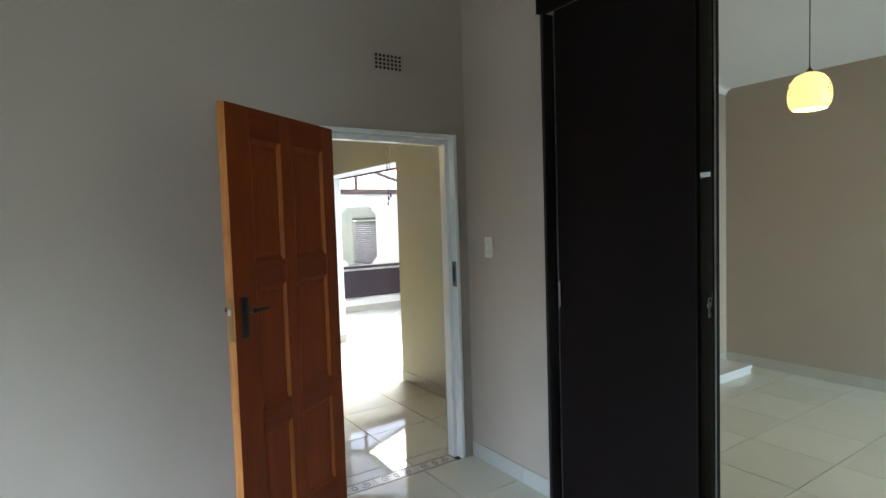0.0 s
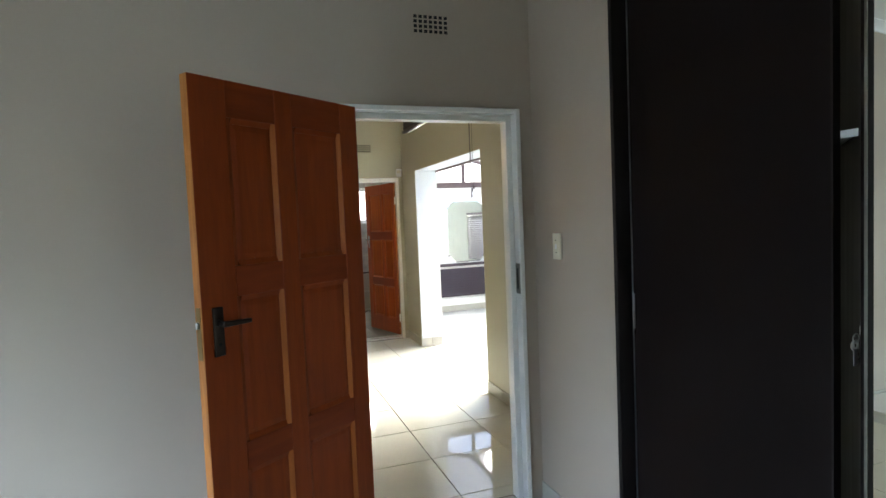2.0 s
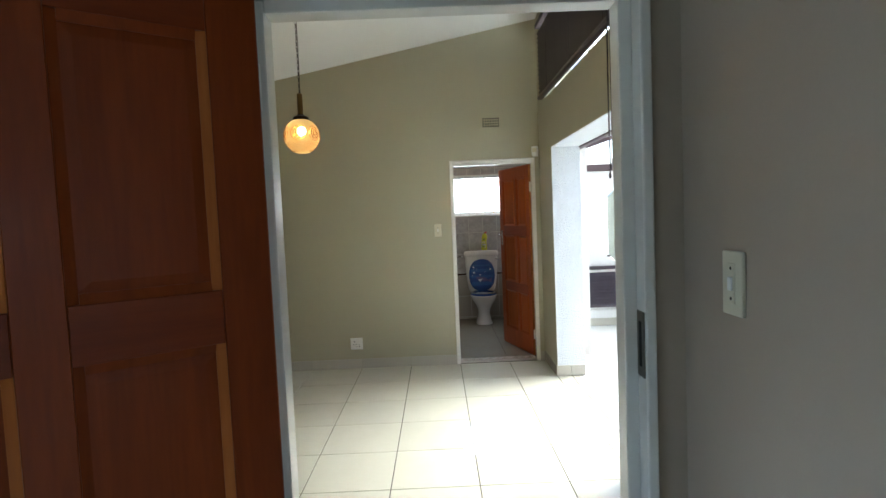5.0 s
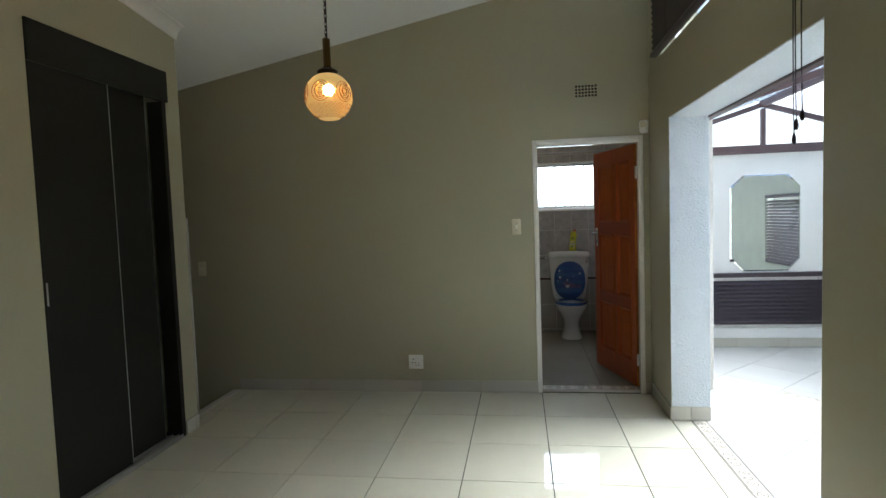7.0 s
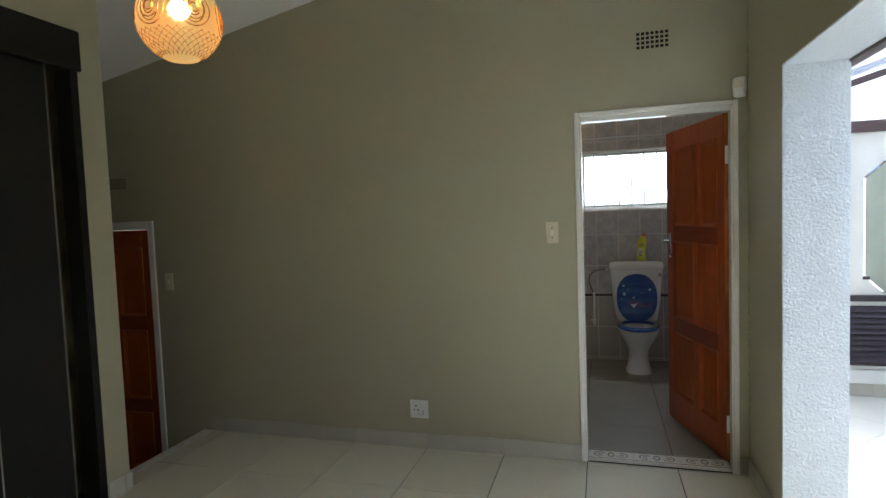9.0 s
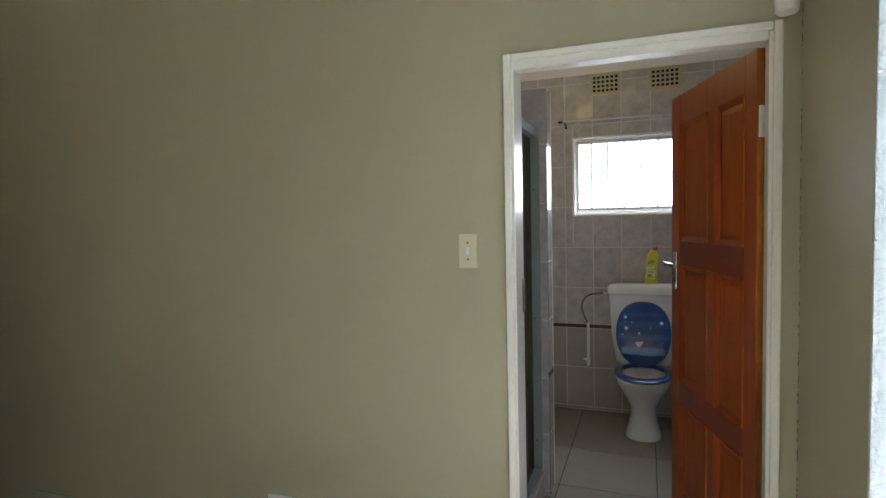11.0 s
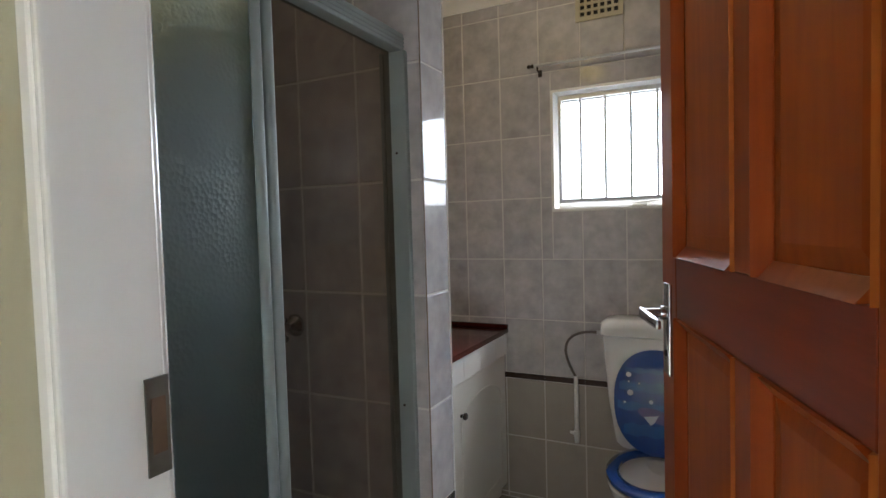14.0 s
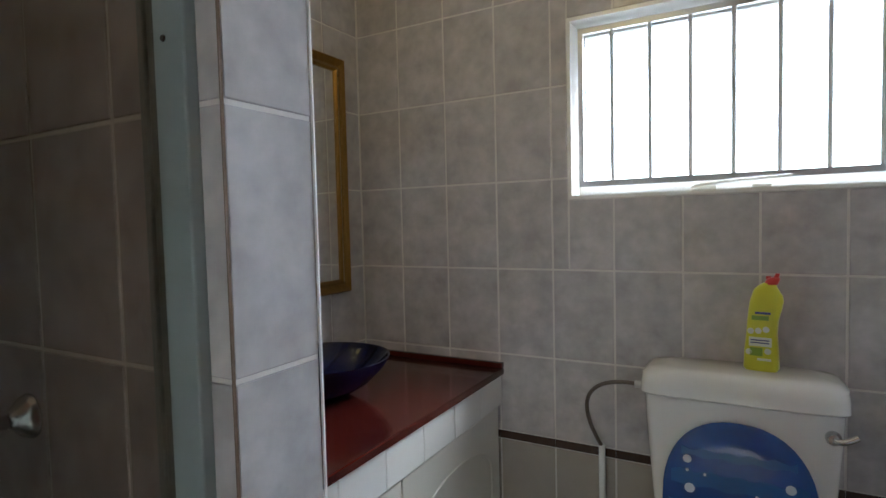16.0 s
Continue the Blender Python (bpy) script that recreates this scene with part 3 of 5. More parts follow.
            part("bead", pale, M_beadlit, pn, "wood moulding with the raking light put into its paler colour")
    part("closing_edge", B(-0.0012, 0.0006, 0.0015, T - 0.0015, 0.002, height - 0.002), edge_mat, dr, "pale raw wood edge")
    for z0, z1, mt, lab in ((0.002, 0.98, M_rawstain, "stained worn wood edge"), (0.9805, 1.52, edge_mat, "pale raw wood edge"), (1.5205, height - 0.002, M_rawstain, "stained worn wood edge")):
        part("hinge_edge", B(width - 0.0006, width + 0.0012, 0.0015, T - 0.0015, z0, z1), mt, dr, lab)
    met = M_bronze if handle == "bronze" else M_chrome
    hz = 1.165 if handle == "bronze" else 1.215
    if handle:
        for front in (1, -1):
            y = 0 if front == 1 else T
            bm = bmesh.new()
            box(bm, 0.036, 0.076, min(y, y - front * 0.007), max(y, y - front * 0.007), hz - 0.085, hz + 0.085, bevel=0.0025)
            pl = part("handle_plate", bm, met, dr, "dark bronze plate" if handle == "bronze" else "chrome plate", smooth=True)
            bm = bmesh.new()
            zc = hz + 0.03
            tube(bm, [(0.056, y - front * 0.004, zc), (0.056, y - front * 0.046, zc)], 0.0085, 12)
            lathe(bm, [(0.013, -0.006), (0.013, 0.006)], 16, "y", (0.056, y - front * 0.010, zc))
            ya, yb = sorted((y - front * 0.043, y - front * 0.053))
            box(bm, 0.046, 0.162, ya, yb, zc - 0.010, zc + 0.010, bevel=0.003)
            for v in bm.verts:
                if v.co.x > 0.14:
                    v.co.z = zc + (v.co.z - zc) * 0.75 - 0.004
                    v.co.y += front * 0.006
            part("lever", bm, met, pl, smooth=True)
            bm = bmesh.new()
            lathe(bm, [(0.006, 0), (0.006, 0.002)], 12, "y", (0.056, y - front * 0.0072, hz - 0.045))
            part("keyhole", bm, M_black, pl)
        bm = bmesh.new()
        box(bm, -0.003, 0.0, 0.008, T - 0.008, hz - 0.09, hz + 0.09, bevel=0.0006)
        lk = part("lock_face", bm, M_brass if handle == "bronze" else M_chrome, dr, "worn brassy lock face")
        part("latch", B(-0.013, -0.002, 0.014, T - 0.016, hz + 0.018, hz + 0.042, bevel=0.003), M_trim, lk)
    if hinges:
        for z in (0.22, height - 0.23):
            bm = bmesh.new()
            box(bm, width + 0.0015, width + 0.006, 0.004, T - 0.002, z - 0.05, z + 0.05, bevel=0.001)
            lathe(bm, [(0.007, z - 0.052), (0.007, z + 0.052)], 12, "z", (width + 0.008, T + 0.004, 0))
            part("hinge", bm, M_frame, dr, "hinge painted over in white", smooth=True)
    return dr


door_frame("door_frame_1", "white enamelled steel frame of the bedroom doorway", 0.928, 1.830, 2.695, 2.788, 0.0, 2.058, 0.027, 0.032, (2.735, 2.80))
panel_door("door_1", "orange-brown varnished six-panel wooden door standing open into the bedroom", pose(0.342, 2.117, 0.015, 0, 0, 36.22), 0.7971, 2.036, M_door, M_doorh, M_raw, "bronze", hinges=True)
bm = bmesh.new()
box(bm, 1.8265, 1.8298, 2.686, 2.730, 1.125, 1.285, bevel=0.0008)
st = tagged(new("strike_plate", mesh_of(bm, "strike_plate")), "worn steel strike plate on the white door jamb", "strike plate")
st.data.materials.append(M_worn)
part("latch_hole", B(1.826, 1.8264, 2.700, 2.717, 1.15, 1.26), M_black, st)

door_frame("door_frame_2", "white enamelled steel frame of the bathroom doorway", 1.522, 2.333, 7.0, 7.12, 0.0, 2.056, 0.027, 0.012, (6.988, 7.052), deep=7.118, head_drop=0.03)
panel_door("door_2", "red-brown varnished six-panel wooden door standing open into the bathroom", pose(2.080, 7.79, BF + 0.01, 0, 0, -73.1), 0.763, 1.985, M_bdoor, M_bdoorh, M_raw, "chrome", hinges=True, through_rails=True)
bm = bmesh.new()
box(bm, 1.5342, 1.5372, 7.086, 7.119, 1.150, 1.276, bevel=0.0008)
st2 = tagged(new("strike_plate", mesh_of(bm, "strike_plate")), "dark worn strike plate on the bathroom door jamb", "strike plate")
st2.data.materials.append(M_worn)
part("latch_hole", B(1.5373, 1.5378, 7.093, 7.113, 1.178, 1.25), M_edgeline, st2, "brown latch hole")

door_frame("door_frame_3", "white enamelled steel frame of the door down the steps", -2.438, -1.618, 7.0, 7.115, -0.57, 1.506, 0.05, 0.014, (7.062, 7.127))
panel_door("door_3", "closed red-brown six-panel wooden door at the foot of the steps", pose(-2.433, 7.02, -0.56, 0, 0, 0), 0.81, 2.05, M_bdoor, M_bdoorh, M_raw, "chrome", through_rails=True)

# ---- wardrobes ----


def wardrobe_living():
    w = thing("built_in_wardrobe", "black built-in wardrobe with two sliding doors and deep pelmet", "wardrobe", pose(-1.02, 0, 0))
    bm = bmesh.new()
    box(bm, -0.02, 0.012, 4.897, 5.996, 2.347, 2.556, bevel=0.003)
    part("pelmet", bm, M_ward2, w)
    part("side_jamb", B(-0.11, 0.002, 5.935, 5.9785, 0.0, 2.346, bevel=0.002), M_ward2, w)
    part("side_jamb", B(-0.11, 0.002, 4.8965, 4.912, 0.0, 2.346, bevel=0.002), M_ward2, w)
    part("carcass", B(-0.62, -0.605, 4.8965, 5.9985, 0.0, 2.6), M_ward2, w)
    d1 = part("sliding_door", B(-0.034, -0.012, 4.912, 5.452, 0.03, 2.39, bevel=0.001), M_ward2, w)
    part("edge_trim", B(-0.036, -0.0105, 5.452, 5.458, 0.03, 2.39), M_trim, d1, "thin aluminium edge")
    d2 = part("sliding_door", B(-0.084, -0.062, 5.32, 5.844, 0.03, 2.39, bevel=0.001), M_ward2, w)
    part("edge_trim", B(-0.086, -0.0605, 5.844, 5.850, 0.03, 2.39), M_trim, d2, "thin aluminium edge")
    part("door_pull", B(-0.012, -0.007, 4.915, 4.932, 1.105, 1.225, bevel=0.0015), M_trim, d1, "pale aluminium pull")
    bm = bmesh.new()
    box(bm, -0.11, 0.012, 4.9125, 5.9345, 0.0, 0.012, bevel=0.002)
    for x in (-0.075, -0.025, 0.006):
        box(bm, x - 0.002, x + 0.002, 4.9125, 5.9345, 0.011, 0.024)
    part("floor_track", bm, M_trim, w, "aluminium floor track")


def wardrobe_bedroom():
    w = thing("built_in_wardrobe", "dark wenge wardrobe with sliding door, its end bay open", "wardrobe", pose(1.837, 0, 0))
    part("pelmet", B(-0.066, -0.02, 0.976, 1.858, 2.55, 3.15, bevel=0.003), M_ward, w)
    part("side_jamb", B(-0.050, 0.11, 1.826, 1.846, 0.0, 2.549, bevel=0.002), M_wedge, w, "dark brown board")
    d1 = part("sliding_door", B(0.0, 0.022, 1.065, 1.7995, 0.03, 2.56, bevel=0.001), M_ward, w)
    part("edge_trim", B(-0.0015, 0.0235, 1.7995, 1.8055, 0.03, 2.56), M_trim, d1, "thin aluminium edge")
    part("edge_trim", B(-0.0015, 0.0235, 1.059, 1.0648, 0.03, 2.56), M_wedge, d1, "dark edge")
    part("door_pull", B(-0.008, -0.0005, 1.790, 1.7985, 1.100, 1.231, bevel=0.001), M_trim, d1, "pale aluminium pull")
    bm = bmesh.new()
    prism(bm, [(0.0, 0.997), (0.0, 0.981), (0.02, 0.981), (0.6, 1.481), (0.6, 1.503)], 0.0, 2.549)
    side = part("end_panel", bm, M_ward, w, "slanting dark end board")
    part("panel_edge", B(-0.0025, -0.0002, 0.9815, 0.9875, 0.0, 2.549), M_worn, side, "pale thin edge strip")
    part("back_panel", B(0.585, 0.6, 1.5035, 1.8255, 0.0, 2.775), M_ward, w)
    bm = bmesh.new()
    prism(bm, [(0.040, 1.041), (0.56, 1.491), (0.56, 1.8), (0.040, 1.8)], 1.690, 1.708)
    box(bm, 0.026, 0.040, 0.999, 1.09, 1.690, 1.708)
    part("shelf", bm, M_white, w, "white shelf board")
    bm = bmesh.new()
    box(bm, 0.004, 0.03, 0.9975, 1.003, 1.222, 1.244, bevel=0.002)
    lk = part("lock", bm, M_trim, w, "small steel lock with hanging keys")
    bm = bmesh.new()
    torus(bm, (0.006, 1.011, 1.213), 0.011, 0.0014, "y", 16, 6)
    for dy, lean in ((0.0, -0.005), (0.004, 0.007)):
        torus(bm, (0.006 + lean, 1.011 + dy, 1.196), 0.010, 0.0028, "y", 14, 6)
        box(bm, 0.003 + lean, 0.009 + lean, 1.010 + dy, 1.012 + dy, 1.148, 1.187)
        box(bm, 0.009 + lean, 0.013 + lean, 1.010 + dy, 1.012 + dy, 1.152, 1.158)
        box(bm, 0.009 + lean, 0.012 + lean, 1.010 + dy, 1.012 + dy, 1.163, 1.168)
    part("keys", bm, M_trim, lk, "steel keys on a ring", smooth=True)
    part("floor_track", B(-0.03, 0.1, 0.9975, 1.8255, 0.0, 0.014, bevel=0.002), M_trim, w, "aluminium floor track")


wardrobe_living()
wardrobe_bedroom()

# ---- cornices ----


def cornice(name, along, u0, u1, w, sgn, top, label, size=0.075):
    """A coved plaster cornice that runs along a wall at w, into the room by sgn; top may be a function of the place."""
    bm = bmesh.new()
    prof = [(0.0, -size), (0.008, -size)]
    for i in range(7):
        a = math.pi / 2 * i / 6
        prof.append((0.008 + (size - 0.014) * (1 - math.cos(a)), -size + (size - 0.008) * math.sin(a)))
    prof += [(size, -0.006), (size, 0.0), (0.0, 0.0)]
    rings = []
    for u in (u0, u1):
        ring = []
        for d, dz in prof:
            x, y = (u, w + sgn * d) if along == "x" else (w + sgn * d, u)
            ring.append(bm.verts.new((x, y, (top(x, y) if callable(top) else top) + dz - 0.0005)))
        rings.append(ring)
    n = len(prof)
    for i in range(n):
        bm.faces.new((rings[0][i], rings[0][(i + 1) % n], rings[1][(i + 1) % n], rings[1][i]))
    bm.faces.new(rings[0])
    bm.faces.new(list(reversed(rings[1])))
    structure(name, bm, M_cornice, label, smooth=True)


cornice("cornice_living", "y", 2.80, 6.145, -1.02, 1, roof_z, "white coved cornice along the wardrobe wall")
cornice("cornice_bedroom_dressing", "x", 2.06, 5.355, 2.90, -1, bed_z, "white coved bedroom cornice", 0.06)
cornice("cornice_bathroom_north", "x", 0.64, 2.74, 9.309, -1, BC, "white coved bathroom cornice", 0.09)
cornice("cornice_bathroom_west", "y", 7.13, 9.21, WX + 0.003, 1, BC, "white coved bathroom cornice", 0.06)

# ---- vents, switches, sockets, sensor ----


def vent(x0, x1, z0, z1, y, mat, cols, rows, label, border=0.012, proud=0.006, open_w=0.6):
    """A perforated air brick facing -y."""
    v = thing("air_vent", label, "air vent", pose(x0, y, z0), "air vents")
    W, H = x1 - x0, z1 - z0
    # shallow black sheet, painted shade for the depth behind the grille
    part("backing", B(0.001, W - 0.001, -0.0015, -0.0002, 0.001, H - 0.001), M_black, v, "black sheet for the shade inside the holes")
    bm = bmesh.new()
    cw, ch = (W - 2 * border) / cols, (H - 2 * border) / rows
    xs, zs = [0.0], [0.0]
    for i in range(cols):
        a = border + cw * (i + 0.5)
        xs += [a - cw * open_w / 2, a + cw * open_w / 2]
    for k in range(rows):
        a = border + ch * (k + 0.5)
        zs += [a - ch * open_w / 2, a + ch * open_w / 2]
    xs.append(W)
    zs.append(H)
    holes = [(xs[2 * i + 1], xs[2 * i + 2], zs[2 * k + 1], zs[2 * k + 2]) for i in range(cols) for k in range(rows)]
    slab_with_holes(bm, 0, W, 0, H, -proud, -0.0016, holes, "x")
    part("grille", bm, mat, v)


vent(1.300, 1.488, 2.428, 2.528, 2.695, M_bedwall, 7, 4, "painted-over perforated air brick in the taupe wall", 0.004, 0.004, 0.68)
vent(1.838, 2.022, 2.398, 2.506, 7.0, M_khaki, 7, 4, "painted-over perforated air brick in the khaki wall", 0.004, 0.004, 0.68)
vent(-1.95, -1.79, 1.80, 1.89, 7.0, M_khaki, 7, 4, "painted-over perforated air brick above the steps", 0.004, 0.004, 0.68)
vent(1.580, 1.797, 2.395, 2.552, 9.31, M_clay, 6, 4, "cream clay air brick with square holes", 0.016, 0.012, 0.66)
vent(1.987, 2.204, 2.395, 2.552, 9.31, M_clay, 6, 4, "cream clay air brick with square holes", 0.016, 0.012, 0.66)


def switch(label, m, w=0.072, h=0.127):
    """A light switch plate on a wall; local -y faces the room."""
    s = thing("light_switch", label, "light switch", m, "light switches")
    part("plate", B(-w / 2, w / 2, -0.009, 0, -h / 2, h / 2, bevel=0.003), M_plastic, s, smooth=True)
    part("surround", B(-0.013, 0.013, -0.011, -0.0088, -0.04, 0.04, bevel=0.001), M_plastic, s)
    part("rocker", B(-0.007, 0.007, -0.015, -0.0105, -0.014, 0.013, bevel=0.0015), M_white, s, "small white rocker")
    for z in (-0.03, 0.03):
        bm = bmesh.new()
        lathe(bm, [(0.0035, 0), (0.003, 0.001)], 10, "y", (0, -0.0108, z))
        part("screw", bm, M_bronze, s, "dark screw head")


switch("cream light switch on the taupe nook wall", pose(1.93, 2.47, 1.377, 0, 0, -90))
switch("cream light switch beside the bathroom door", pose(1.353, 7.0, 1.388))
switch("cream light switch beside the lower door", pose(-1.455, 7.0, 1.10))

so = thing("wall_socket", "white three-pin power socket on khaki wall", "power socket", pose(0.469, 7.0, 0.258))
part("plate", B(-0.062, 0.062, -0.010, 0, -0.06, 0.06, bevel=0.003), M_white, so, smooth=True)
part("rocker", B(0.018, 0.036, -0.013, -0.0098, 0.012, 0.036, bevel=0.001), M_white, so)
for dx, dz, r in ((-0.02, 0.022, 0.006), (-0.032, -0.006, 0.005), (-0.006, -0.006, 0.005), (0.026, -0.012, 0.004), (0.026, -0.03, 0.004), (0.0, -0.03, 0.004)):
    bm = bmesh.new()
    lathe(bm, [(r, 0), (r, 0.0008)], 12, "y", (dx, -0.0101, dz))
    part("pin_hole", bm, M_black, so)

pir = thing("alarm_sensor", "white alarm sensor in the corner above the door", "alarm sensor", pose(2.373, 6.998, 2.143, 0, 0, -22))
bm = bmesh.new()
loft(bm, [(-0.052, 0, -0.022, 0.022, 0.016, 3), (-0.045, 0, -0.026, 0.03, 0.024, 3), (0.0, 0, -0.028, 0.034, 0.027, 3), (0.042, 0, -0.026, 0.033, 0.025, 3), (0.05, 0, -0.024, 0.026, 0.02, 3)], 24)
part("housing", bm, M_white, pir, smooth=True)
part("lens", B(-0.022, 0.022, -0.0575, -0.05, -0.008, 0.03, bevel=0.002), M_plastic, pir, "cream translucent lens")

# ---- lamps ----


def chain(bm, x, y, z0, z1, link=0.024):
    n = int((z1 - z0) / (link * 0.78))
    for i in range(n):
        torus(bm, (x, y, z0 + link * 0.78 * (i + 0.5)), link * 0.42, 0.0018, "y" if i % 2 else "x", 12, 5, 0.62, 1.25)


def amber_pendant():
    p = thing("pendant_lamp", "lit amber pressed-glass globe pendant on a chain", "pendant lamp", pose(0.503, 4.98, 2.081))
    bm = bmesh.new()
    R = 0.1125
    bmesh.ops.create_uvsphere(bm, u_segments=72, v_segments=40, radius=R)
    for v in bm.verts:
        p0 = v.co.copy()
        a, h = math.atan2(p0.y, p0.x), p0.z / R
        # six pressed medallions of nested arcs, a diamond lattice between them
        k = 6
        da = ((a * k / (2 * math.pi)) % 1.0 - 0.5) * 2 * math.pi / k
        d = math.hypot(da * math.sqrt(max(0.0, 1 - h * h)), (h - 0.08) * 0.9)
        relief = 0.0016 * math.cos(d * 62) if d < 0.42 else 0.0010 * math.cos(a * 22 + h * 20) * math.cos(a * 22 - h * 20)
        flat = 0.006 * max(0, 1 - d / 0.42)
        v.co = p0 * (1 + (relief - flat * 0.4) / R)
    for v in list(bm.verts):
        if v.co.z < -0.107:
            v.co.z = -0.107
    gl = part("globe", bm, G_amber, p, "amber pressed glass with nested arches", smooth=True)
    bm = bmesh.new()
    for k in range(6):
        a0 = 2 * math.pi * (k + 0.5) / 6
        for r in (0.10, 0.17, 0.24, 0.31, 0.38):
            pts = []
            for i in range(29):
                q = 2 * math.pi * i / 28
                a, h = a0 + r * math.cos(q) * 1.05, 0.08 + r * math.sin(q) * 1.1
                if r in (0.17, 0.31):
                    a = a0 + r * math.cos(q) * 0.8
                c = math.sqrt(max(0.0, 1 - h * h))
                pts.append(Vector((math.cos(a) * c, math.sin(a) * c, h)) * (R + 0.0004))
            tube(bm, pts, 0.0017, 5)
    for k in range(30):
        for s in (1, -1):
            pts = []
            for i in range(11):
                h = -0.90 + 0.052 * i
                a = 2 * math.pi * k / 30 + s * (h + 0.6) * 1.5
                c = math.sqrt(max(0.0, 1 - h * h))
                pts.append(Vector((math.cos(a) * c, math.sin(a) * c, h)) * (R + 0.0002))
            tube(bm, pts, 0.0008, 4)
    part("relief_pattern", bm, G_amberline, gl, "darker raised arches and lattice", smooth=True)
    bm = bmesh.new()
    bmesh.ops.create_uvsphere(bm, u_segments=16, v_segments=10, radius=0.0125)
    bmesh.ops.translate(bm, verts=bm.verts, vec=(0, 0, 0.03))
    part("bulb", bm, E_bulb, p, "glowing bulb", smooth=True)
    bm = bmesh.new()
    lathe(bm, [(0.0, 0.096), (0.046, 0.096), (0.050, 0.102), (0.050, 0.118), (0.043, 0.126), (0.024, 0.132), (0.021, 0.138), (0.0, 0.138)], 28)
    part("gallery", bm, M_bronze, p, "dark bronze cap", smooth=True)
    bm = bmesh.new()
    lathe(bm, [(0.0, 0.136), (0.0175, 0.136), (0.0175, 0.268), (0.008, 0.274), (0.0, 0.276)], 20)
    part("tube", bm, M_brass, p, "aged brass tube", smooth=True)
    bm = bmesh.new()
    top = roof_z(0.503, 4.98) - 2.081
    chain(bm, 0, 0, 0.272, top - 0.03)
    tube(bm, [(0.004, 0.003, 0.27), (0.006, 0.004, 0.6), (0.003, 0.002, top)], 0.0022, 6)
    part("chain", bm, M_bronze, p, "dark bronze chain with its cord", smooth=True)
    bm = bmesh.new()
    lathe(bm, [(0.0, top - 0.045), (0.02, top - 0.04), (0.05, top - 0.012), (0.055, top + 0.014), (0.0, top + 0.016)], 24)
    part("ceiling_rose", bm, M_bronze, p, smooth=True)
    lamp("amber_bulb_light", "POINT", pose(0.503, 4.98, 2.11), 2.6, (1.0, 0.6, 0.25), 0.022)
    gl.visible_shadow = False


def cream_pendant():
    p = thing("pendant_lamp", "lit cream glass pendant shade with brown floral motifs", "pendant lamp", pose(3.126, 1.205, 2.178) @ Matrix.Scale(0.8, 4))
    bm = bmesh.new()
    lathe(bm, [(0.018, 0.125), (0.045, 0.118), (0.085, 0.098), (0.112, 0.06), (0.126, 0.01), (0.129, -0.04), (0.122, -0.085), (0.105, -0.115), (0.098, -0.12), (0.094, -0.114), (0.118, -0.06), (0.12, 0.0), (0.10, 0.06), (0.04, 0.11), (0.018, 0.118)], 40)
    sh = part("shade", bm, E_shade, p, "glowing cream glass", smooth=True)
    for a0 in (20, 140, 260):
        bm = bmesh.new()
        for i, (da, dz, r) in enumerate(((0, 0.02, 0.012), (7, 0.0, 0.009), (-6, -0.004, 0.010), (2, -0.022, 0.011), (9, 0.03, 0.006), (-3, 0.042, 0.007))):
            a, z = radians(a0 + da), dz
            c = Vector((0.1275 * math.cos(a), 0.1275 * math.sin(a), z))
            n = Vector((math.cos(a), math.sin(a), 0))
            u, w = Vector((-n.y, n.x, 0)), Vector((0, 0, 1))
            vs = [bm.verts.new(c + n * 0.0025 + r * (u * math.cos(q * 1.0472 + i) + w * math.sin(q * 1.0472 + i)) * (1 if q % 2 else 0.55)) for q in range(6)]
            bm.faces.new(vs)
        bmesh.ops.solidify(bm, geom=bm.faces[:], thickness=0.001)
        part("motif", bm, M_brass, sh, "brown floral motif")
    bm = bmesh.new()
    lathe(bm, [(0.0, 0.122), (0.022, 0.122), (0.02, 0.135), (0.008, 0.15), (0.004, 0.165), (0.0, 0.166)], 20)
    part("cap", bm, M_brass, p, smooth=True)
    bm = bmesh.new()
    tube(bm, [(0, 0, 0.16), (0, 0, 1.04)], 0.0035, 8)
    part("cord", bm, M_hose, p, "thin grey cord")
    bm = bmesh.new()
    lathe(bm, [(0.0, 1.01), (0.03, 1.015), (0.05, 1.04), (0.055, 1.077), (0.0, 1.078)], 24)
    part("ceiling_rose", bm, M_white, p, smooth=True)
    lamp("cream_bulb_light", "POINT", pose(3.126, 1.205, 2.05), 2.8, (1.0, 0.75, 0.4), 0.05)


def bath_lamp():
    p = thing("ceiling_lamp", "lit yellow glass globe ceiling lamp", "ceiling lamp", pose(1.425, 8.25, 2.457))
    bm = bmesh.new()
    bmesh.ops.create_uvsphere(bm, u_segments=32, v_segments=20, radius=0.08)
    g = part("globe", bm, E_globe, p, "glowing yellow glass", smooth=True)
    bm = bmesh.new()
    lathe(bm, [(0.0, 0.07), (0.045, 0.07), (0.05, 0.08), (0.05, 0.10), (0.02, 0.11), (0.02, 0.15), (0.055, 0.163), (0.055, 0.187), (0.0, 0.1875)], 28)
    part("holder", bm, M_white, p, smooth=True)
    lamp("bathroom_bulb_light", "POINT", pose(1.425, 8.25, 2.457), 1.0, (1.0, 0.7, 0.3), 0.075)
    g.visible_shadow = False


amber_pendant()
cream_pendant()
bath_lamp()

# ---- blinds ----


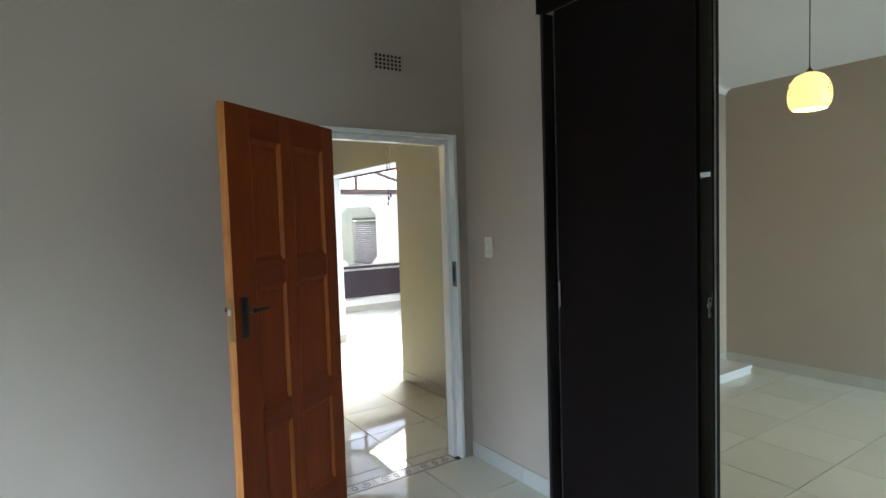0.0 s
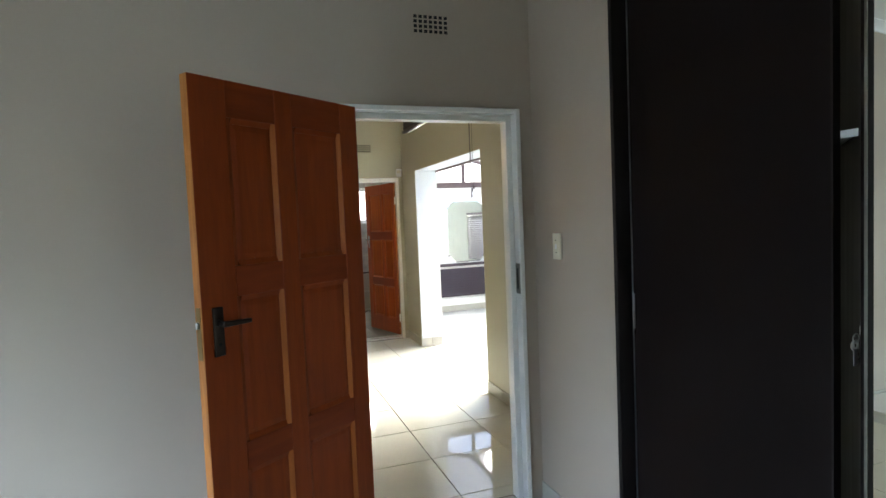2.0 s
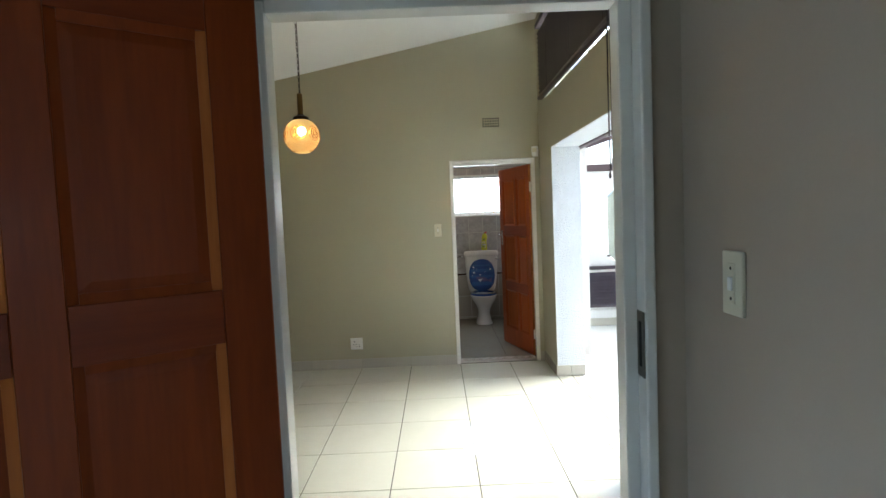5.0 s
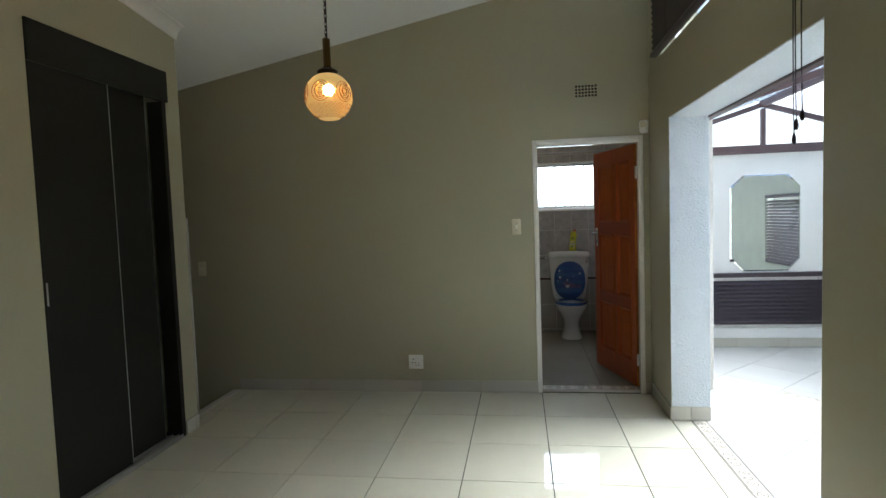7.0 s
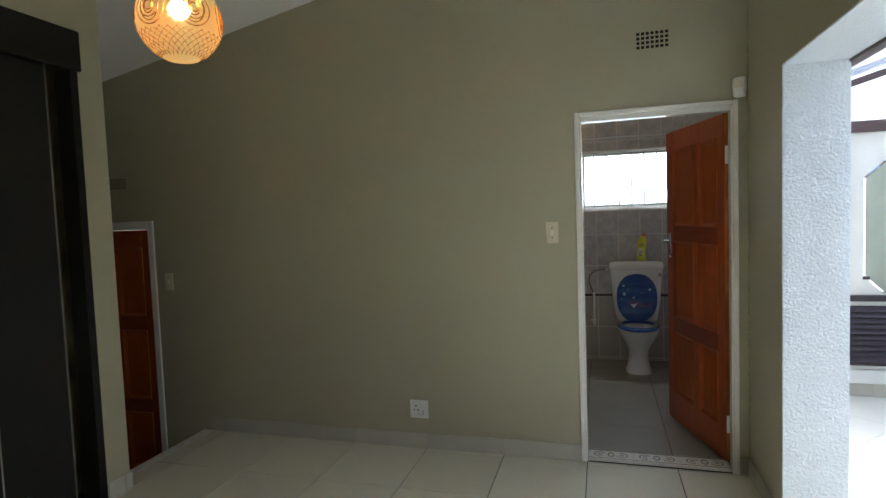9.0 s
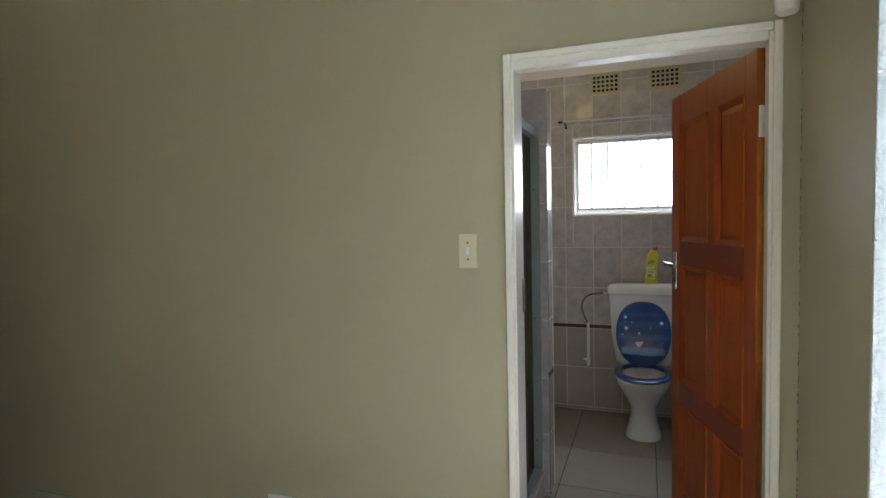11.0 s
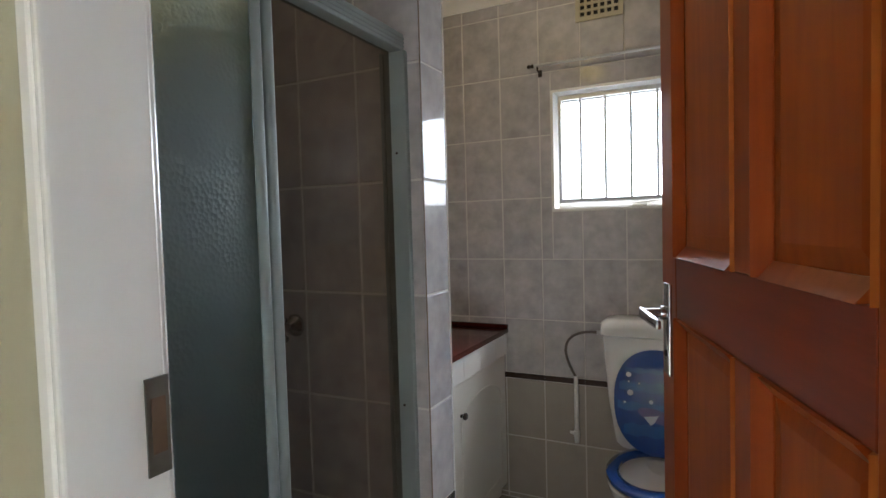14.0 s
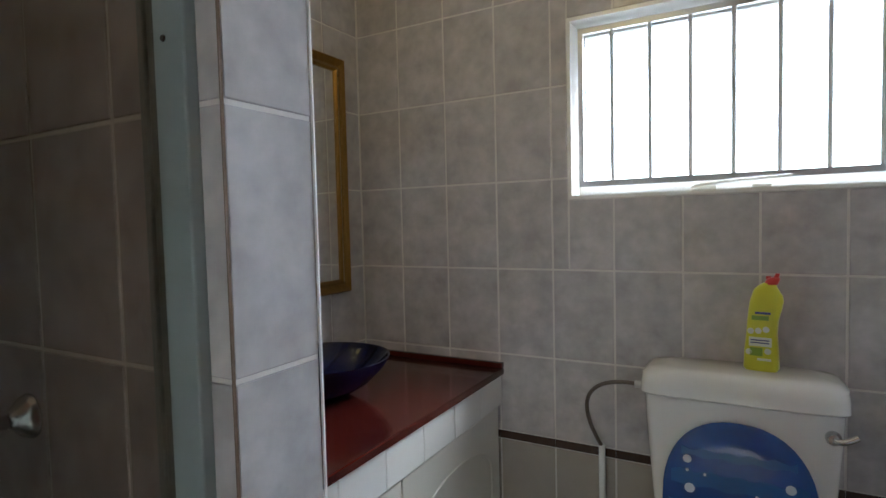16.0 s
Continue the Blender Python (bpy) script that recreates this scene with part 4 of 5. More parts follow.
def blind(name, label, m, width, z0, z1, depth=0.05, pitch=0.042, tilt=62, rail=0.03, head=0.045):
    """A venetian blind; local x runs along it, -y faces the room, z0 and z1 its foot and head."""
    b = thing(name, label, "blind", m, "venetian blinds")
    n = int((z1 - head - z0 - rail) / pitch)
    bm = bmesh.new()
    box(bm, 0, width, -depth / 2, depth / 2, -0.0016, 0.0016)
    bmesh.ops.rotate(bm, verts=bm.verts, cent=(0, 0, 0), matrix=Matrix.Rotation(radians(tilt), 3, "X"))
    me = mesh_of(bm, "slat")
    me.materials.append(M_blind)
    for i in range(n):
        s = new("slat", me)
        s.parent = b
        s.matrix_local = pose(0, 0, z0 + rail + pitch * (i + 0.5))
    part("bottom_rail", B(0, width, -depth / 2, depth / 2, z0, z0 + rail, bevel=0.006), M_blind, b, smooth=True)
    part("head_rail", B(0, width, -depth / 2 - 0.006, depth / 2 + 0.004, z1 - head, z1, bevel=0.003), M_blind, b)
    k = max(2, int(width / 0.7))
    for i in range(k):
        x = width * (i + 0.5) / k
        bm = bmesh.new()
        tube(bm, [(x, -depth * 0.32, z0 + rail), (x, -depth * 0.32, z1 - head)], 0.0012, 5)
        part("ladder_cord", bm, M_blind, b)
    return b


hb = blind("venetian_blind", "dark plum venetian blind over the high window", pose(2.378, 6.705, 0, 0, 0, -90), 2.45, 2.596, 3.30, tilt=-62)
for j, (dx, dy, zb, tas) in enumerate(((2.19, -0.030, 1.79, 1), (2.17, -0.028, 1.742, 1), (2.235, -0.032, 1.815, 0))):
    bm = bmesh.new()
    tube(bm, curve_points((dx, dy, 3.26), (dx + 0.004, dy - 0.004, 2.8), (dx - 0.012, dy - 0.012, 2.3), (dx + 0.006, dy - 0.008, zb), 16), 0.0022, 6)
    c = part("pull_cord", bm, M_blind, hb, "dark hanging pull cord", smooth=True)
    bm = bmesh.new()
    lathe(bm, [(0.0, zb + 0.004), (0.004, zb), (0.0075, zb - 0.015), (0.008, zb - 0.026), (0.005, zb - 0.036), (0.0, zb - 0.038)], 14, "z", (dx + 0.006, dy - 0.008, 0))
    part("tassel", bm, M_blind, c, "dark wooden tassel", smooth=True)
blind("venetian_blind", "dark plum venetian blind low on the white wall", pose(2.95, 8.566, 0), 1.95, 0.245, 0.79, pitch=0.043, tilt=58)

# high window behind the blind
hw = tagged(new("window_1"), "high window above the wide opening", "window", kind="structure")
part("window_frame", (lambda b: (box(b, 2.50, 2.54, 4.302, 6.618, 2.592, 2.63), box(b, 2.50, 2.54, 4.302, 6.618, 3.21, 3.248), box(b, 2.50, 2.54, 4.302, 4.34, 2.631, 3.209), box(b, 2.50, 2.54, 6.58, 6.618, 2.631, 3.209), box(b, 2.50, 2.54, 5.44, 5.48, 2.631, 3.209), b)[-1])(bmesh.new()), M_frame, hw)
pn = part("pane", B(2.516, 2.520, 4.341, 6.579, 2.631, 3.209), G_pane, hw)
pn.visible_shadow = False

# bedroom windows
for nm, lab, along, u0, u1, w0, w1, z0, z1 in (("window_4", "wide white bedroom window", "y", -0.348, 2.048, -3.29, -3.25, 0.102, 2.148), ("window_5", "white bedroom window", "x", 3.252, 5.148, -3.47, -3.43, 0.752, 2.048)):
    w = tagged(new(nm), lab, "window", kind="structure")
    bm = bmesh.new()
    um = (u0 + u1) / 2
    slab_with_holes(bm, u0, u1, z0, z1, w0, w1, [(u0 + 0.05, um - 0.025, z0 + 0.05, z1 - 0.05), (um + 0.025, u1 - 0.05, z0 + 0.05, z1 - 0.05)], along)
    part("window_frame", bm, M_frame, w)
    wm = (w0 + w1) / 2
    for a, b in ((u0 + 0.051, um - 0.026), (um + 0.026, u1 - 0.051)):
        q = (a, b, wm - 0.002, wm + 0.002) if along == "x" else (wm - 0.002, wm + 0.002, a, b)
        g = part("pane", B(*q, z0 + 0.051, z1 - 0.051), G_pane, w)
        g.visible_shadow = False

# ---- sunroom ----
mr = thing("wall_mirror", "frameless octagonal mirror on the white wall", "mirror", pose(3.9125, 8.599, 1.307))
oc = [(-0.342, -0.37), (-0.216, -0.503), (0.226, -0.503), (0.342, -0.375), (0.342, 0.375), (0.226, 0.503), (-0.21, 0.503), (-0.342, 0.385)]
bm = bmesh.new()
f0 = [bm.verts.new((x, -0.001, z)) for x, z in oc]
f1 = [bm.verts.new((x, -0.005, z)) for x, z in oc]
f2 = [bm.verts.new((x * 0.965, -0.008, z * 0.975)) for x, z in oc]
for a, b in ((f0, f1), (f1, f2)):
    for i in range(8):
        bm.faces.new((a[i], a[(i + 1) % 8], b[(i + 1) % 8], b[i]))
bm.faces.new(f2)
bm.faces.new(list(reversed(f0)))
part("glass", bm, M_mirror, mr, "silvered glass with bevelled edge")
part("clip", B(-0.345, -0.30, -0.011, -0.001, -0.40, -0.375, bevel=0.002), M_blind, mr, "small dark corner clip")

rf = tagged(new("sunroom_roof"), "glazed gable roof on plum painted steel", "glass roof", kind="structure")
RX, RZ, EZ = 3.896, 2.51, 2.14


def bar(bm, a, b, w=0.04, h=0.05):
    a, b = Vector(a), Vector(b)
    d = (b - a).normalized()
    s = d.cross(Vector((0, 0, 1))).normalized() * w / 2
    u = s.cross(d).normalized() * h / 2
    vs = [bm.verts.new(p + e * s + f * u) for p in (a, b) for e, f in ((1, 1), (-1, 1), (-1, -1), (1, -1))]
    for q in ((0, 1, 2, 3), (7, 6, 5, 4), (0, 4, 5, 1), (1, 5, 6, 2), (2, 6, 7, 3), (3, 7, 4, 0)):
        bm.faces.new([vs[i] for i in q])


for y in (8.60, 6.62, 4.64, 3.06):
    for ex in (2.66, 5.10):
        bm = bmesh.new()
        bar(bm, (ex, y, EZ + 0.01), (RX, y, RZ + 0.02))
        part("rafter", bm, M_beam, rf)
bm = bmesh.new()
bar(bm, (RX, 3.04, RZ + 0.03), (RX, 8.62, RZ + 0.03), 0.05, 0.06)
part("ridge_beam", bm, M_beam, rf)
for x in (2.69, 5.15):
    bm = bmesh.new()
    bar(bm, (x, 3.1, EZ - 0.01), (x, 8.6, EZ - 0.01), 0.05, 0.06)
    part("eaves_beam", bm, M_beam, rf)
tb = bmesh.new()
box(tb, 2.68, 5.2, 8.56, 8.64, 2.045, 2.118, bevel=0.006)
box(tb, 2.68, 5.2, 8.552, 8.64, 2.031, 2.05, bevel=0.004)
part("tie_beam", tb, M_beam, rf)
part("king_post", B(RX - 0.022, RX + 0.022, 8.575, 8.62, 2.115, 2.49, bevel=0.004), M_beam, rf)
for ex in (2.66, 5.12):
    for y0, y1 in ((3.06, 4.63), (4.65, 6.61), (6.63, 8.62)):
        bm = bmesh.new()
        vs = [bm.verts.new(p) for p in ((ex, y0, EZ + 0.045), (ex, y1, EZ + 0.045), (RX, y1, RZ + 0.06), (RX, y0, RZ + 0.06))]
        bm.faces.new(vs)
        bmesh.ops.solidify(bm, geom=bm.faces[:], thickness=0.004)
        g = part("roof_pane", bm, G_pane, rf)
        g.visible_shadow = False

w2 = tagged(new("window_2"), "sunroom side window with its blind", "window", kind="structure")
part("window_frame", (lambda b: (box(b, 5.12, 5.16, 5.722, 7.248, 0.622, 0.66), box(b, 5.12, 5.16, 5.722, 7.248, 1.60, 1.638), box(b, 5.12, 5.16, 5.722, 5.76, 0.661, 1.599), box(b, 5.12, 5.16, 7.21, 7.248, 0.661, 1.599), b)[-1])(bmesh.new()), M_frame, w2)
g = part("pane", B(5.136, 5.140, 5.761, 7.209, 0.661, 1.599), G_pane, w2)
g.visible_shadow = False
blind("venetian_blind", "dark half-open venetian blind in the side window", pose(5.085, 7.24, 0, 0, 0, -90), 1.44, 0.63, 1.635, pitch=0.045, tilt=38)
hd = thing("hedge", "olive garden hedge outside the side window", "hedge", pose(6.4, 6.4, -0.75))
bm = bmesh.new()
rng = random.Random(4)
for i in range(2600):
    c = Vector((rng.gauss(0, 0.28), rng.uniform(-1.7, 1.7), rng.uniform(0.05, 2.35)))
    c.x *= 1.0 + 0.3 * math.sin(c.y * 3 + c.z * 2)
    a = Vector((rng.uniform(-1, 1), rng.uniform(-1, 1), rng.uniform(-1, 1))).normalized() * rng.uniform(0.04, 0.09)
    b = a.orthogonal().normalized() * rng.uniform(0.015, 0.035)
    vs = [bm.verts.new(c - a), bm.verts.new(c + b), bm.verts.new(c + a), bm.verts.new(c - b)]
    bm.faces.new(vs)
part("foliage", bm, M_leaf, hd)
bm = bmesh.new()
for y in (-1.2, -0.4, 0.4, 1.2):
    tube(bm, [(0, y, 0), (0.03, y + 0.05, 1.0), (-0.05, y - 0.04, 2.1)], 0.02, 7)
part("stems", bm, M_wedge, hd)

# ---- bathroom ----


def toilet():
    t = thing("toilet", "white close-coupled toilet with raised blue printed seat", "toilet", pose(1.948, 9.31, BF))
    bm = bmesh.new()
    sec = [(0.0, 0, -0.335, 0.118, 0.185, 2.6), (0.02, 0, -0.335, 0.115, 0.18, 2.6), (0.06, 0, -0.33, 0.098, 0.16, 2.4), (0.14, 0, -0.325, 0.085, 0.145, 2.2), (0.2, 0, -0.33, 0.092, 0.155, 2.2), (0.27, 0, -0.35, 0.125, 0.19, 2.2),
           (0.33, 0, -0.365, 0.16, 0.22, 2.2), (0.37, 0, -0.37, 0.177, 0.237, 2.2), (0.395, 0, -0.37, 0.181, 0.242, 2.2), (0.402, 0, -0.37, 0.176, 0.236, 2.2), (0.402, 0, -0.37, 0.135, 0.19, 2.2), (0.36, 0, -0.37, 0.128, 0.18, 2.2), (0.25, 0, -0.35, 0.085, 0.12, 2.2), (0.2, 0, -0.33, 0.05, 0.07, 2.2)]
    loft(bm, sec, 40)
    box(bm, -0.12, 0.12, -0.2, -0.012, 0.26, 0.40, bevel=0.02)
    part("bowl", bm, M_ceramic, t, smooth=True)
    bm = bmesh.new()
    loft(bm, [(0.42, 0, -0.098, 0.17, 0.085, 5), (0.44, 0, -0.098, 0.188, 0.09, 6), (0.62, 0, -0.099, 0.215, 0.094, 7), (0.80, 0, -0.1, 0.229, 0.096, 8), (0.917, 0, -0.1, 0.236, 0.098, 8)], 48)
    ci = part("cistern", bm, M_ceramic, t, smooth=True)
    bm = bmesh.new()
    loft(bm, [(0.918, 0, -0.103, 0.239, 0.1, 8), (0.924, 0, -0.105, 0.245, 0.104, 8), (0.952, 0, -0.105, 0.245, 0.104, 7), (0.974, 0, -0.104, 0.243, 0.1, 6), (0.988, 0, -0.103, 0.226, 0.09, 5), (0.994, 0, -0.102, 0.186, 0.07, 4)], 48)
    part("cistern_lid", bm, M_ceramic, t, smooth=True)
    bm = bmesh.new()
    lathe(bm, [(0.0, 0.0), (0.017, 0.0), (0.017, 0.01), (0.012, 0.02), (0.0, 0.021)], 18, "y", (0.205, -0.197, 0.868))
    tube(bm, curve_points((0.205, -0.215, 0.868), (0.222, -0.222, 0.862), (0.235, -0.22, 0.872), (0.252, -0.217, 0.882)), 0.0075)
    part("flush_lever", bm, M_chrome, t, "chrome flush lever", smooth=True)
    # seat ring, lying
    bm = bmesh.new()
    ring = [(0.406, 1.0), (0.412, 1.025), (0.424, 1.02), (0.430, 0.97), (0.430, 0.80), (0.424, 0.755), (0.412, 0.75), (0.406, 0.78)]
    rows = []
    for z, k in ring:
        row = []
        for i in range(44):
            a = 2 * math.pi * i / 44
            rx, ry = 0.183 * k, 0.236 * (k if k > 0.9 else k * 0.97)
            row.append(bm.verts.new((rx * math.cos(a), -0.375 + ry * math.sin(a), z)))
        rows.append(row)
    for a, b in zip(rows, rows[1:] + rows[:1]):
        for i in range(44):
            bm.faces.new((a[i], a[(i + 1) % 44], b[(i + 1) % 44], b[i]))
    part("seat", bm, M_seat, t, "blue printed seat ring", smooth=True)
    # lid, standing against the cistern
    tilt = Matrix.Translation((0, -0.226, 0.43)) @ Matrix.Rotation(radians(-2), 4, "X")
    bm = bmesh.new()
    loft(bm, [(-0.009, 0, 0.22, 0.170, 0.215, 2.3), (-0.006, 0, 0.22, 0.179, 0.224, 2.3), (0.004, 0, 0.22, 0.181, 0.226, 2.3), (0.008, 0, 0.22, 0.174, 0.219, 2.3), (0.010, 0, 0.22, 0.12, 0.15, 2.2)], 44)
    bm.transform(tilt @ Matrix.Rotation(radians(90), 4, "X"))
    ld = part("seat_lid", bm, M_seat, t, "blue lid printed with fish and bubbles", smooth=True)

    def decal(name, mat, outline, lift=0.0112):
        d = bmesh.new()
        lo = [d.verts.new((x, y, lift - 0.0015)) for x, y in outline]
        hi = [d.verts.new((x, y, lift)) for x, y in outline]
        n = len(outline)
        for i in range(n):
            d.faces.new((lo[i], lo[(i + 1) % n], hi[(i + 1) % n], hi[i]))
        d.faces.new(hi)
        d.transform(tilt @ Matrix.Rotation(radians(90), 4, "X"))
        part(name, d, mat, ld)

    def disc(x, y, r, n=12, sy=1.0, rot=0.0):
        out = []
        for i in range(n):
            a = 2 * math.pi * i / n
            u, v = r * math.cos(a), r * sy * math.sin(a)
            out.append((x + u * math.cos(rot) - v * math.sin(rot), y + u * math.sin(rot) + v * math.cos(rot)))
        return out
    for yb, h in ((0.10, 0.05), (0.20, 0.035), (0.285, 0.04), (0.355, 0.02)):
        hw = 0.165 * math.sqrt(1 - ((yb - 0.22) / 0.226) ** 2)
        top = [(-hw + 2 * hw * i / 16, yb + h / 2 + 0.005 * math.sin(i * 1.9 + yb * 40)) for i in range(17)]
        low = [(-hw + 2 * hw * i / 16, yb - h / 2 + 0.004 * math.sin(i * 1.4 + yb * 70)) for i in range(16, -1, -1)]
        decal("wave_print", M_wave, (top + low)[::-1], 0.0110)
    decal("fish_shape", M_fish, disc(0.0, 0.165, 0.085, 20, 0.34, -0.25), 0.0116)
    decal("fin_shape", M_fish, [(0.06, 0.14), (0.125, 0.115), (0.135, 0.18)], 0.0119)
    decal("pale_shape", M_bubble, [(-0.058, 0.160), (-0.004, 0.168), (0.004, 0.176), (-0.016, 0.136), (-0.03, 0.126)], 0.0126)
    for x, y, r in ((-0.118, 0.335, 0.011), (-0.112, 0.258, 0.013), (-0.075, 0.3, 0.004), (-0.118, 0.305, 0.004), (0.118, 0.30, 0.012), (-0.028, 0.225, 0.009), (0.045, 0.265, 0.004), (-0.135, 0.215, 0.005)):
        decal("bubble", M_bubble, disc(x, y, r), 0.0122)
    for x in (-0.075, 0.075):
        part("lid_hinge", B(x - 0.013, x + 0.013, -0.205, -0.17, 0.405, 0.445, bevel=0.004), M_bubble, t, "pale plastic hinge")


toilet()


def bottle():
    b = thing("cleaner_bottle", "yellow toilet cleaner bottle with red cap standing on the cistern", "cleaner bottle", pose(2.003, 9.215, BF + 0.9945, 0, 0, -8))
    bm = bmesh.new()
    loft(bm, [(0.0, 0, 0, 0.038, 0.024, 4), (0.006, 0, 0, 0.042, 0.028, 4), (0.05, 0, 0, 0.0405, 0.028, 3.5), (0.10, 0.001, 0, 0.0365, 0.027, 3.2), (0.135, 0.003, 0, 0.0365, 0.026, 3), (0.165, 0.008, 0, 0.039, 0.025, 2.8), (0.188, 0.012, 0, 0.0395, 0.024, 2.6), (0.203, 0.013, 0, 0.036, 0.022, 2.4), (0.216, 0.011, 0, 0.030, 0.019, 2.2), (0.228, 0.013, 0, 0.022, 0.016, 2), (0.236, 0.019, 0, 0.015, 0.013, 2)], 28)
    part("body", bm, M_bottle, b, smooth=True)
    bm = bmesh.new()
    loft(bm, [(0.232, 0.021, 0, 0.0165, 0.0150, 2), (0.246, 0.027, 0, 0.0160, 0.015, 2), (0.250, 0.029, 0, 0.013, 0.012, 2), (0.252, 0.034, 0, 0.006, 0.006, 2), (0.262, 0.037, 0, 0.005, 0.005, 2)], 16)
    box(bm, 0.010, 0.022, -0.003, 0.003, 0.246, 0.254, bevel=0.001)
    part("cap", bm, M_red, b, "red angled cap", smooth=True)
    y = -0.0287

    def tag(x0, x1, z0, z1, mat, dy=0.0):
        part("label", B(x0, x1, y - 0.0012 - dy, y - dy + 0.001, z0, z1, bevel=0.0003), mat, b)
    tag(-0.026, 0.027, 0.068, 0.092, M_paper)
    tag(-0.024, 0.006, 0.042, 0.064, M_green)
    tag(-0.006, 0.026, 0.030, 0.036, M_paper)
    tag(-0.020, 0.020, 0.138, 0.150, M_green, -0.002)
    tag(-0.012, 0.024, 0.154, 0.160, M_print, -0.003)
    for z in (0.076, 0.083):
        tag(-0.022, 0.022, z, z + 0.003, M_print, 0.0006)
    for x, z in ((-0.022, 0.108), (-0.004, 0.110), (0.014, 0.114), (0.018, 0.056), (-0.026, 0.052)):
        bm = bmesh.new()
        lathe(bm, [(0.008, 0), (0.008, 0.0012)], 14, "y", (x, y, z))
        part("label_spot", bm, M_paper, b)


bottle()

# water supply to the cistern
hs = thing("water_hose", "braided grey supply hose looping to the cistern", "water hose", pose(-0.045, 9.31, 0.005))
bm = bmesh.new()
tube(bm, curve_points((1.598, -0.02, 0.70), (1.50, -0.05, 0.88), (1.60, -0.07, 0.945), (1.735, -0.075, 0.932), 20), 0.0065, 10)
part("hose", bm, M_hose, hs, smooth=True)
bm = bmesh.new()
lathe(bm, [(0.011, 1.715), (0.011, 1.74)], 12, "x", (0, -0.075, 0.932))
part("nut", bm, M_trim, hs, "steel nut", smooth=True)
pp = thing("water_pipe", "white plastic wall pipe with small stop valve", "water pipe", pose(1.555, 9.31, 0.005))
bm = bmesh.new()
tube(bm, [(0, -0.018, 0.42), (0, -0.018, 0.70)], 0.0105, 12)
part("pipe", bm, M_white, pp, smooth=True)
bm = bmesh.new()
lathe(bm, [(0.0, 0.37), (0.011, 0.372), (0.013, 0.40), (0.016, 0.41), (0.016, 0.43), (0.0, 0.431)], 14, "z", (0, -0.018, 0))
tube(bm, [(0, -0.018, 0.415), (-0.03, -0.03, 0.425)], 0.008, 8)
part("valve", bm, M_white, pp, smooth=True)

# vanity
va = thing("vanity_cabinet", "cream painted vanity cabinet with arched doors", "vanity cabinet", pose(-0.04, 0, BF))
part("body", B(0.66, 1.213, 8.056, 9.304, 0.08, 0.755, bevel=0.002), M_cream, va)
part("plinth", B(0.66, 1.19, 8.056, 9.304, 0.0, 0.08), M_cream, va)
for y0, y1, ky in ((8.06, 8.664, 8.596), (8.669, 9.285, 8.739)):
    bm = bmesh.new()
    box(bm, 1.2135, 1.232, y0, y1, 0.085, 0.75, bevel=0.003)
    dd = part("cabinet_door", bm, M_cream, va)
    bm = bmesh.new()
    yc, hw2 = (y0 + y1) / 2, (y1 - y0) / 2 - 0.07
    pts = [(1.2325, yc - hw2, 0.15), (1.2325, yc - hw2, 0.56)]
    pts += [(1.2325, yc - hw2 * math.cos(math.pi * i / 10), 0.56 + 0.10 * math.sin(math.pi * i / 10)) for i in range(1, 10)]
    pts += [(1.2325, yc + hw2, 0.56), (1.2325, yc + hw2, 0.15), (1.2325, yc - hw2, 0.15)]
    tube(bm, pts, 0.004, 6)
    part("arch_moulding", bm, M_cream, dd, smooth=True)
    bm = bmesh.new()
    lathe(bm, [(0.0, 0.0), (0.008, 0.0), (0.007, 0.01), (0.015, 0.016), (0.016, 0.022), (0.011, 0.029), (0.0, 0.031)], 18, "x", (1.232, ky, 0.612))
    part("knob", bm, M_bronze, dd, "dark bronze knob", smooth=True)
fz = thing("vanity_fascia", "white glazed tile strip under the vanity top", "tile strip", pose(-0.04, 0, 0.0255))
n = 7
for i in range(n):
    y0 = 8.055 + (9.306 - 8.055) * i / n
    part("tile", B(1.214, 1.238, y0 + 0.001, y0 + (9.306 - 8.055) / n - 0.001, 0.7605, 0.868, bevel=0.0015), M_ceramic, fz)
vt = thing("countertop", "dark red polished stone vanity top with upstand", "vanity top", pose(-0.04, 0, 0.0255))
part("slab", B(0.633, 1.248, 8.052, 9.308, 0.869, 0.893, bevel=0.004), M_vanity, vt)
part("upstand", B(0.648, 1.248, 9.288, 9.308, 0.8935, 0.913, bevel=0.003), M_vanity, vt)
part("upstand", B(0.633, 0.648, 8.052, 9.308, 0.8935, 0.913, bevel=0.003), M_vanity, vt)
bs = thing("basin", "deep blue glass vessel basin on the vanity top", "wash basin", pose(0.835, 8.78, 0.9185))
bm = bmesh.new()
lathe(bm, [(0.0, 0.0), (0.055, 0.0), (0.075, 0.006), (0.14, 0.045), (0.185, 0.09), (0.203, 0.118), (0.205, 0.123), (0.199, 0.122), (0.178, 0.092), (0.132, 0.053), (0.07, 0.018), (0.0, 0.014)], 48)
part("bowl", bm, G_blue, bs, smooth=True)
bm = bmesh.new()
lathe(bm, [(0.0, 0.014), (0.022, 0.0165), (0.022, 0.02), (0.0, 0.021)], 20)
part("waste", bm, M_chrome, bs, "chrome waste ring", smooth=True)

